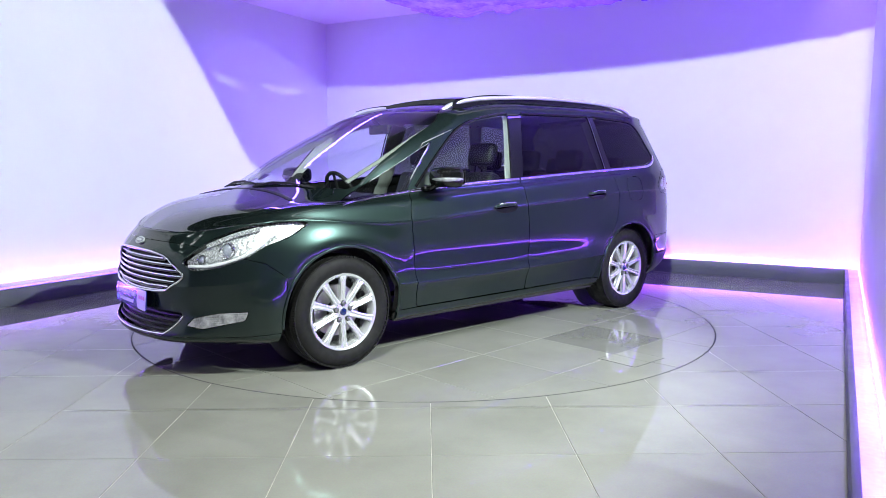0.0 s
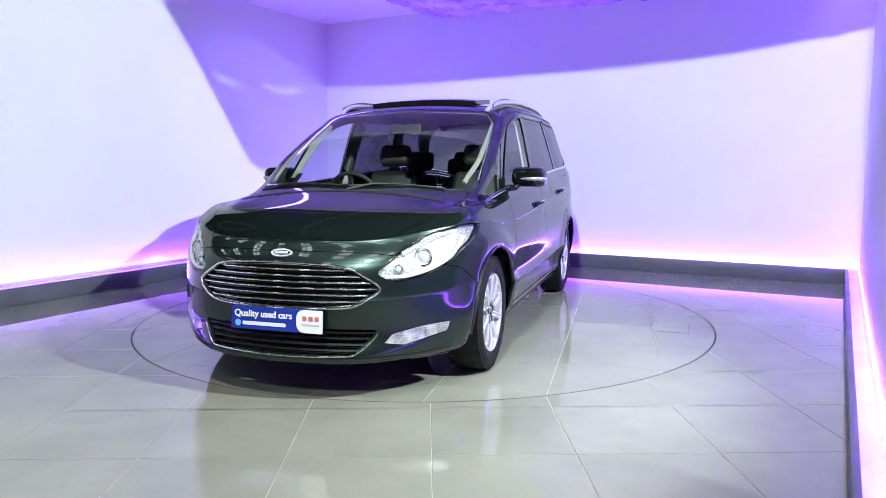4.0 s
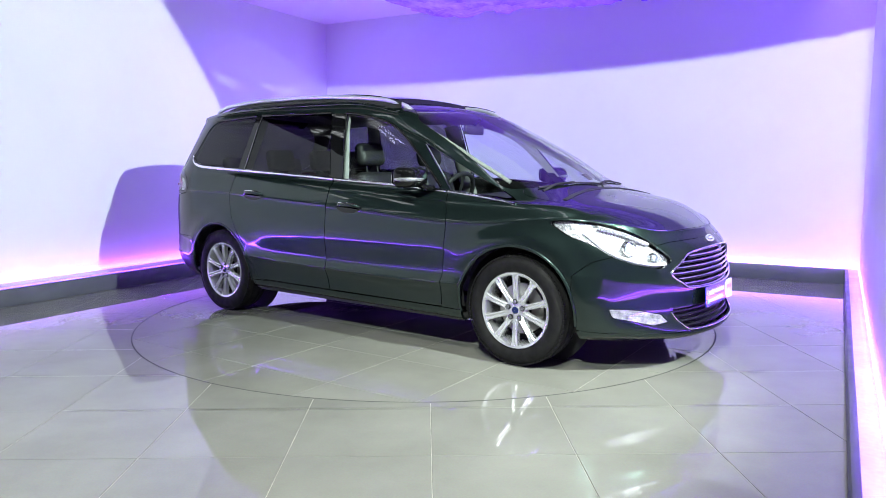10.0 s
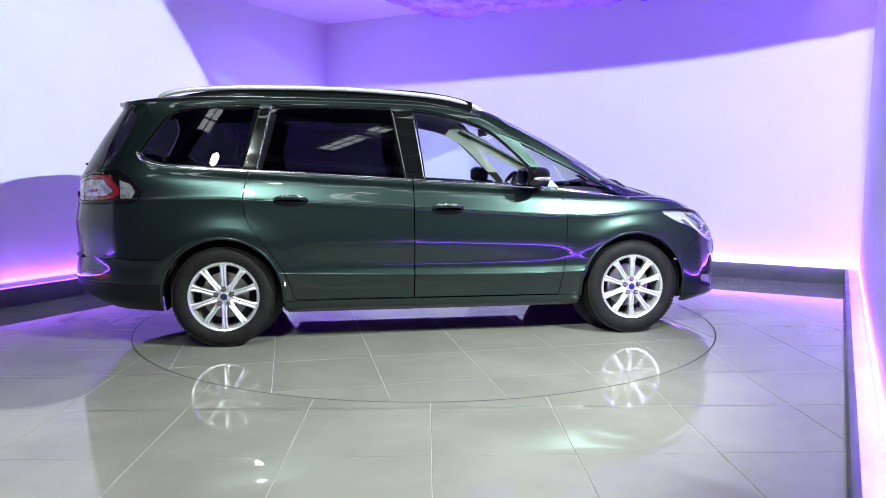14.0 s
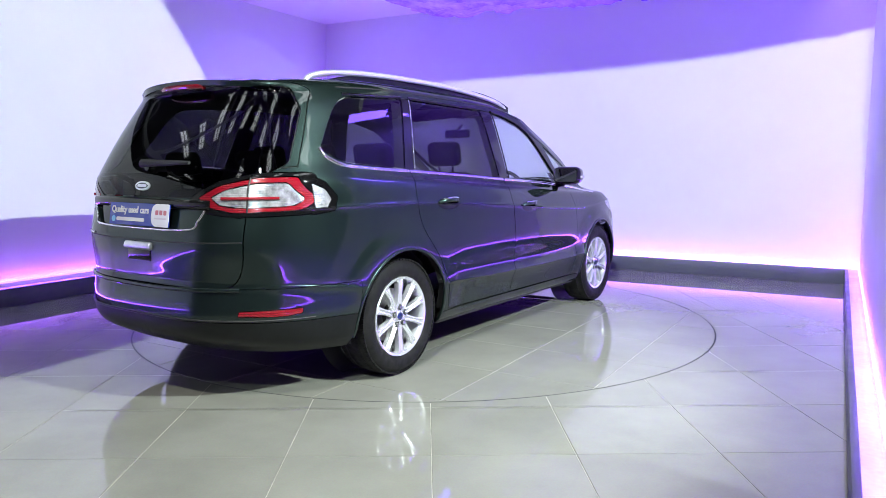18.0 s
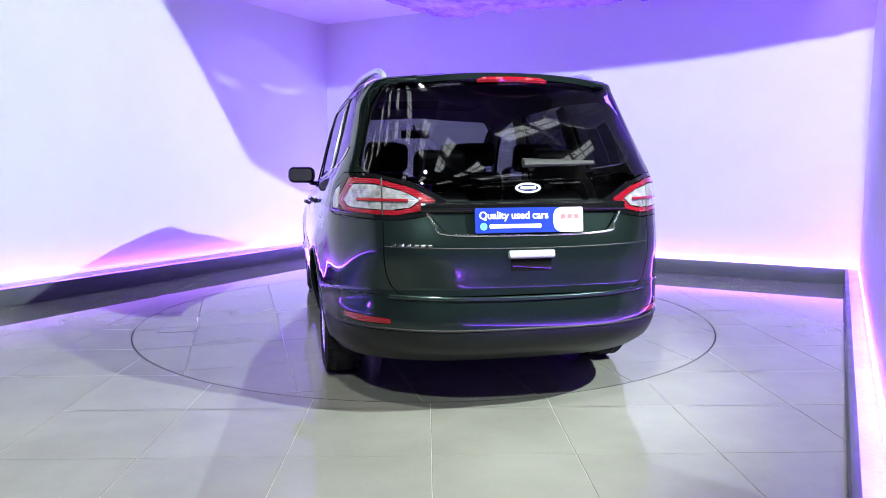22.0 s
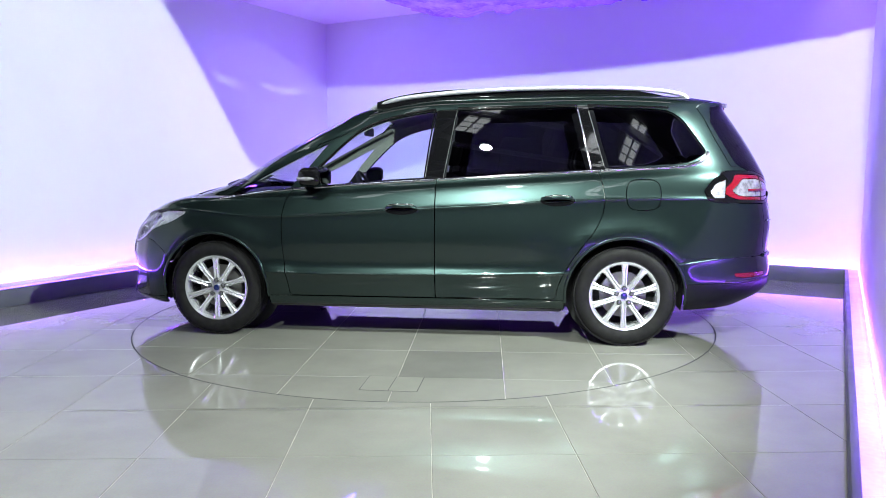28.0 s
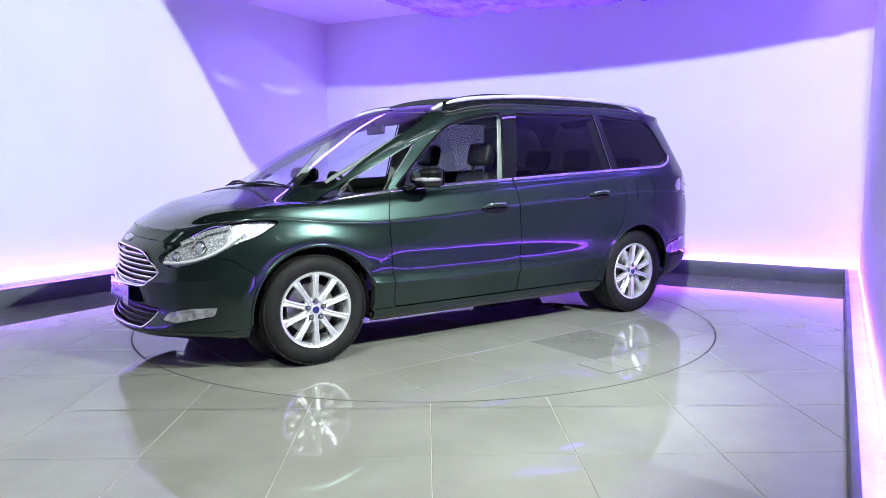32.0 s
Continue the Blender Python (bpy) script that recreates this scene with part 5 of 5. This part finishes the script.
def seat(x, y, w=0.50, dark=DARK_CLOTH, back=0.60):
    bm = bmesh.new()
    box(bm, (-0.26, -w / 2, 0.0), (0.27, w / 2, 0.16), None, 0.06, 4)
    cushion = part("seat_cushion", bm, dark, car, "charcoal seat")
    cushion.matrix_local = Matrix.Translation(C0 + Vector((x, y, 0.50))) @ pose(0, 0, 0, 0, -6, 0)
    bm = bmesh.new()
    box(bm, (-0.07, -w / 2, 0.0), (0.07, w / 2, back), None, 0.06, 4)
    for v in bm.verts:
        v.co.y *= 1 - 0.22 * max(0, v.co.z) / back
    b = part("seat_back", bm, dark, car, "charcoal seat back")
    b.matrix_local = Matrix.Translation(C0 + Vector((x - 0.24, y, 0.58))) @ pose(0, 0, 0, 0, -17, 0)
    bm = bmesh.new()
    box(bm, (-0.05, -0.135, 0.0), (0.05, 0.135, 0.18), None, 0.045, 4)
    for yy in (-0.06, 0.06):
        tube(bm, [(0, yy, -0.08), (0, yy, 0.03)], 0.007, 6)
    h = part("headrest", bm, dark, car, "charcoal headrest")
    h.matrix_local = Matrix.Translation(C0 + Vector((x - 0.24 - 0.29 * (back + 0.05), y, 0.58 + 0.96 * (back + 0.05)))) @ pose(0, 0, 0, 0, -12, 0)


for y in (0.37, -0.37):
    seat(0.22, y)
for y in (0.48, 0.0, -0.48):
    seat(-0.72, y, 0.44, back=0.56)
for y in (0.32, -0.32):
    seat(-1.55, y, 0.44, back=0.50)
bm = bmesh.new()
rows = []
for k in range(21):
    y = 0.72 * (k / 10 - 1)
    t = abs(y) / 0.72
    rows.append([bm.verts.new(C0 + Vector(v)) for v in ((1.36 - 0.10 * t * t, y, 1.035 - 0.03 * t * t), (1.05, y, 1.045 - 0.02 * t), (0.82, y, 1.02 - 0.02 * t), (0.74, y, 0.95), (0.80, y, 0.70), (1.0, y, 0.45))])
for a, b in zip(rows, rows[1:]):
    for i in range(5):
        bm.faces.new((a[i], a[i + 1], b[i + 1], b[i]))
part("dashboard", bm, DASH, car, "dark dashboard", sharp=50)
bm = bmesh.new()
tube(bm, [(0.185 * math.cos(a), 0.185 * math.sin(a), 0) for a in (math.tau * k / 32 for k in range(32))], 0.016, 8, True)
for a in (math.pi * 0.05, math.pi * 0.95, math.pi * 1.5):
    tube(bm, [(0.05 * math.cos(a), 0.05 * math.sin(a), -0.02), (0.18 * math.cos(a), 0.18 * math.sin(a), 0)], 0.018, 6, flat=0.5)
box(bm, (-0.07, -0.06, -0.05), (0.07, 0.06, -0.005), None, 0.02, 3)
sw = part("steering_wheel", bm, DASH, car, "dark steering wheel")
sw.matrix_local = Matrix.Translation(C0 + Vector((0.60, -0.37, 0.985))) @ pose(0, 0, 0, 0, -64, 0) @ pose(0, 0, 0, 0, 0, 90)
bm = bmesh.new()
box(bm, (-0.015, -0.12, -0.035), (0.015, 0.12, 0.035), None, 0.012, 3)
tube(bm, [(0.0, 0, 0.03), (0.07, 0, 0.075)], 0.012, 6)
rm = part("rear_view_mirror", bm, DASH, car, "dark interior mirror")
rm.matrix_local = Matrix.Translation(C0 + Vector((0.50, 0, 1.475)))
bm = bmesh.new()
box(bm, (-1.98, -0.59, 0.30), (1.3, 0.59, 0.36), Matrix.Translation(C0), 0.01)
box(bm, (-1.0, -0.80, 0.27), (1.0, 0.80, 0.33), Matrix.Translation(C0), 0.01)
part("cabin_floor", bm, DASH, car, "dark carpet")
bm = bmesh.new()
box(bm, (-2.25, -0.70, 0.33), (-1.72, 0.70, 0.95), Matrix.Translation(C0), 0.05)
part("load_cover", bm, DASH, car, "dark load cover")

# ---- floor tiles and turntable ----
TT_R = 2.22
turntable = empty("turntable", "round tiled turntable set flush into the tiled floor", "turntable")


def clip_to(poly, keep):
    """Clips a convex polygon by half planes (n, d): n.p <= d."""
    for (nx, ny), d in keep:
        out = []
        for i in range(len(poly)):
            a, b = poly[i - 1], poly[i]
            da, db = nx * a[0] + ny * a[1] - d, nx * b[0] + ny * b[1] - d
            if (da <= 0) != (db <= 0):
                t = da / (da - db)
                out.append((a[0] + (b[0] - a[0]) * t, a[1] + (b[1] - a[1]) * t))
            if db <= 0:
                out.append(b)
        poly = out
        if len(poly) < 3:
            return []
    return poly


def tile_mesh(bm, poly, drop=0.0):
    """A tile with a small chamfer, its face at z = 0 less drop."""
    n = len(poly)
    c = Vector((sum(p[0] for p in poly) / n, sum(p[1] for p in poly) / n))
    top = [bm.verts.new((p[0] + (c.x - p[0]) * 0.004, p[1] + (c.y - p[1]) * 0.004, -drop)) for p in poly]
    low = [bm.verts.new((p[0], p[1], -drop - 0.0012)) for p in poly]
    base = [bm.verts.new((p[0], p[1], -0.011)) for p in poly]
    bm.faces.new(top)
    for i in range(n):
        j = (i + 1) % n
        bm.faces.new((low[i], low[j], top[j], top[i]))
        bm.faces.new((base[i], base[j], low[j], low[i]))


random.seed(5)
GAP = 0.0019
ROUND = [((math.cos(math.tau * k / 96), math.sin(math.tau * k / 96)), TT_R - 0.006) for k in range(96)]
# disc body and its tiles
bm = bmesh.new()
lathe(bm, [(0.001, -0.0022), (TT_R - 0.005, -0.0022), (TT_R - 0.005, -0.25), (0.001, -0.25)], 128, "Z")
part("disc", bm, GROUT, turntable, sharp=30)
bm = bmesh.new()
lathe(bm, [(TT_R - 0.007, -0.02), (TT_R - 0.007, -0.0008), (TT_R + 0.006, -0.0008), (TT_R + 0.006, -0.02)], 160, "Z")
part("edge_ring", bm, UNDER, turntable, "thin dark steel edge", sharp=30)
ROT = Matrix.Rotation(radians(3.6), 2)
for i in range(-5, 5):
    for j in range(-5, 5):
        x0, y0 = 0.015 + 0.605 * i, -1.24 + 0.606 * (j + 1)
        q = [(x0 + GAP, y0 + GAP), (x0 + 0.605 - GAP, y0 + GAP), (x0 + 0.605 - GAP, y0 + 0.606 - GAP), (x0 + GAP, y0 + 0.606 - GAP)]
        q = [tuple(ROT @ Vector(p)) for p in q]
        poly = clip_to(q, ROUND)
        if poly:
            bm = bmesh.new()
            tile_mesh(bm, poly, random.uniform(0, 0.0004))
            part("tile", bm, TILE_DARK if (i, j) == (-1, 3) else TILE, turntable, "darker grey replaced tile" if (i, j) == (-1, 3) else "", smooth=False)

# cover plate let into the turntable
bm = bmesh.new()
box(bm, (-0.25, 1.77, -0.01), (0.07, 2.04, 0.0006))
part("cover_frame", bm, UNDER, turntable, "dark joint round the cover", smooth=False)
bm = bmesh.new()
for lo, hi in (((-0.246, 1.774), (-0.092, 2.036)), ((-0.088, 1.774), (0.066, 2.036))):
    box(bm, (*lo, -0.01), (*hi, 0.0012))
part("cover_plate", bm, TILE, turntable, "small tiled cover plate", smooth=False)

# tiles of the fixed floor: rows parallel to the camera's view
floor = bpy.data.objects["floor"]
MOUTH = [((BAY @ Vector((1, 0, 0))).xy, PL_RIGHT), ((BAY @ Vector((-1, 0, 0))).xy, -PL_LEFT), ((BAY @ Vector((0, 1, 0))).xy, PL_BACK)]
FLAT = [((n.x, n.y), d) for n, d in MOUTH]
shared = {}
rest = bmesh.new()
for i in range(-16, 16):
    for j in range(-20, 12):
        x0, y0 = 0.02 + 0.607 * i, -1.71 + 0.597 * j
        q = [(x0 + GAP, y0 + GAP), (x0 + 0.607 - GAP, y0 + GAP), (x0 + 0.607 - GAP, y0 + 0.597 - GAP), (x0 + GAP, y0 + 0.597 - GAP)]
        mid = Vector((x0 + 0.3, y0 + 0.3))
        r = mid.length
        poly = clip_to(q, FLAT)
        if not poly:
            continue
        pieces = [poly]
        if r < TT_R + 0.45:
            far = max(Vector(p).length for p in poly)
            if far < TT_R + 0.004:
                continue
            near = min(Vector(p).length for p in poly)
            if near < TT_R + 0.02 or r < TT_R + 0.35:
                # the part outside the turntable: fan of slices between the circle and the tile
                pieces = []
                a0 = [math.atan2(p[1], p[0]) for p in poly]
                m = math.atan2(mid.y, mid.x)
                rel = [(a - m + math.pi) % math.tau - math.pi for a in a0]
                lo, hi = min(rel), max(rel)
                N = 10
                for k in range(N):
                    t0, t1 = m + lo + (hi - lo) * k / N, m + lo + (hi - lo) * (k + 1) / N
                    tm = (t0 + t1) / 2
                    rr = (TT_R + 0.004) * math.cos((t1 - t0) / 2)
                    cutp = clip_to(poly, [((math.sin(t0), -math.cos(t0)), 0), ((-math.sin(t1), math.cos(t1)), 0), ((-math.cos(tm), -math.sin(tm)), -rr)])
                    if cutp:
                        pieces.append(cutp)
        drop = random.uniform(0, 0.0005)
        close = -3.9 < y0 and abs(x0) < 4.6
        if close:
            bm = bmesh.new()
            for pc in pieces:
                if len(pieces) == 1:
                    tile_mesh(bm, pc, drop)
                else:
                    bm.faces.new([bm.verts.new((p[0], p[1], -drop)) for p in pc])
            part("tile", bm, TILE, floor, smooth=False)
        else:
            for pc in pieces:
                tile_mesh(rest, pc, drop)
rest_ob = part("tile_field", rest, TILE, floor, smooth=False)
rest_ob["kind"] = "stuff"


def motions():
    turn = [(0.0, 219.8), (0.5, 219.82), (1.0, 220.7), (1.5, 223.15), (2.0, 227.5), (2.5, 232.95), (3.0, 238.9), (4.0, 250.7), (6.0, 274.4), (8.0, 298.2), (10.0, 321.45), (12.0, 344.4),
            (14.0, 367.2), (16.0, 390.3), (18.0, 413.9), (20.0, 437.4), (22.0, 461.1), (24.0, 484.8), (26.0, 508.1), (28.0, 531.6), (29.0, 543.2), (30.0, 554.95), (30.5, 560.4), (31.0, 565.7), (31.5, 570.25), (32.0, 573.4)]
    walk(car, [(t, pose(0, 0, 0, 0, 0, a)) for t, a in turn])
    walk(turntable, [(t, pose(0, 0, 0, 0, 0, a)) for t, a in turn])


motions()
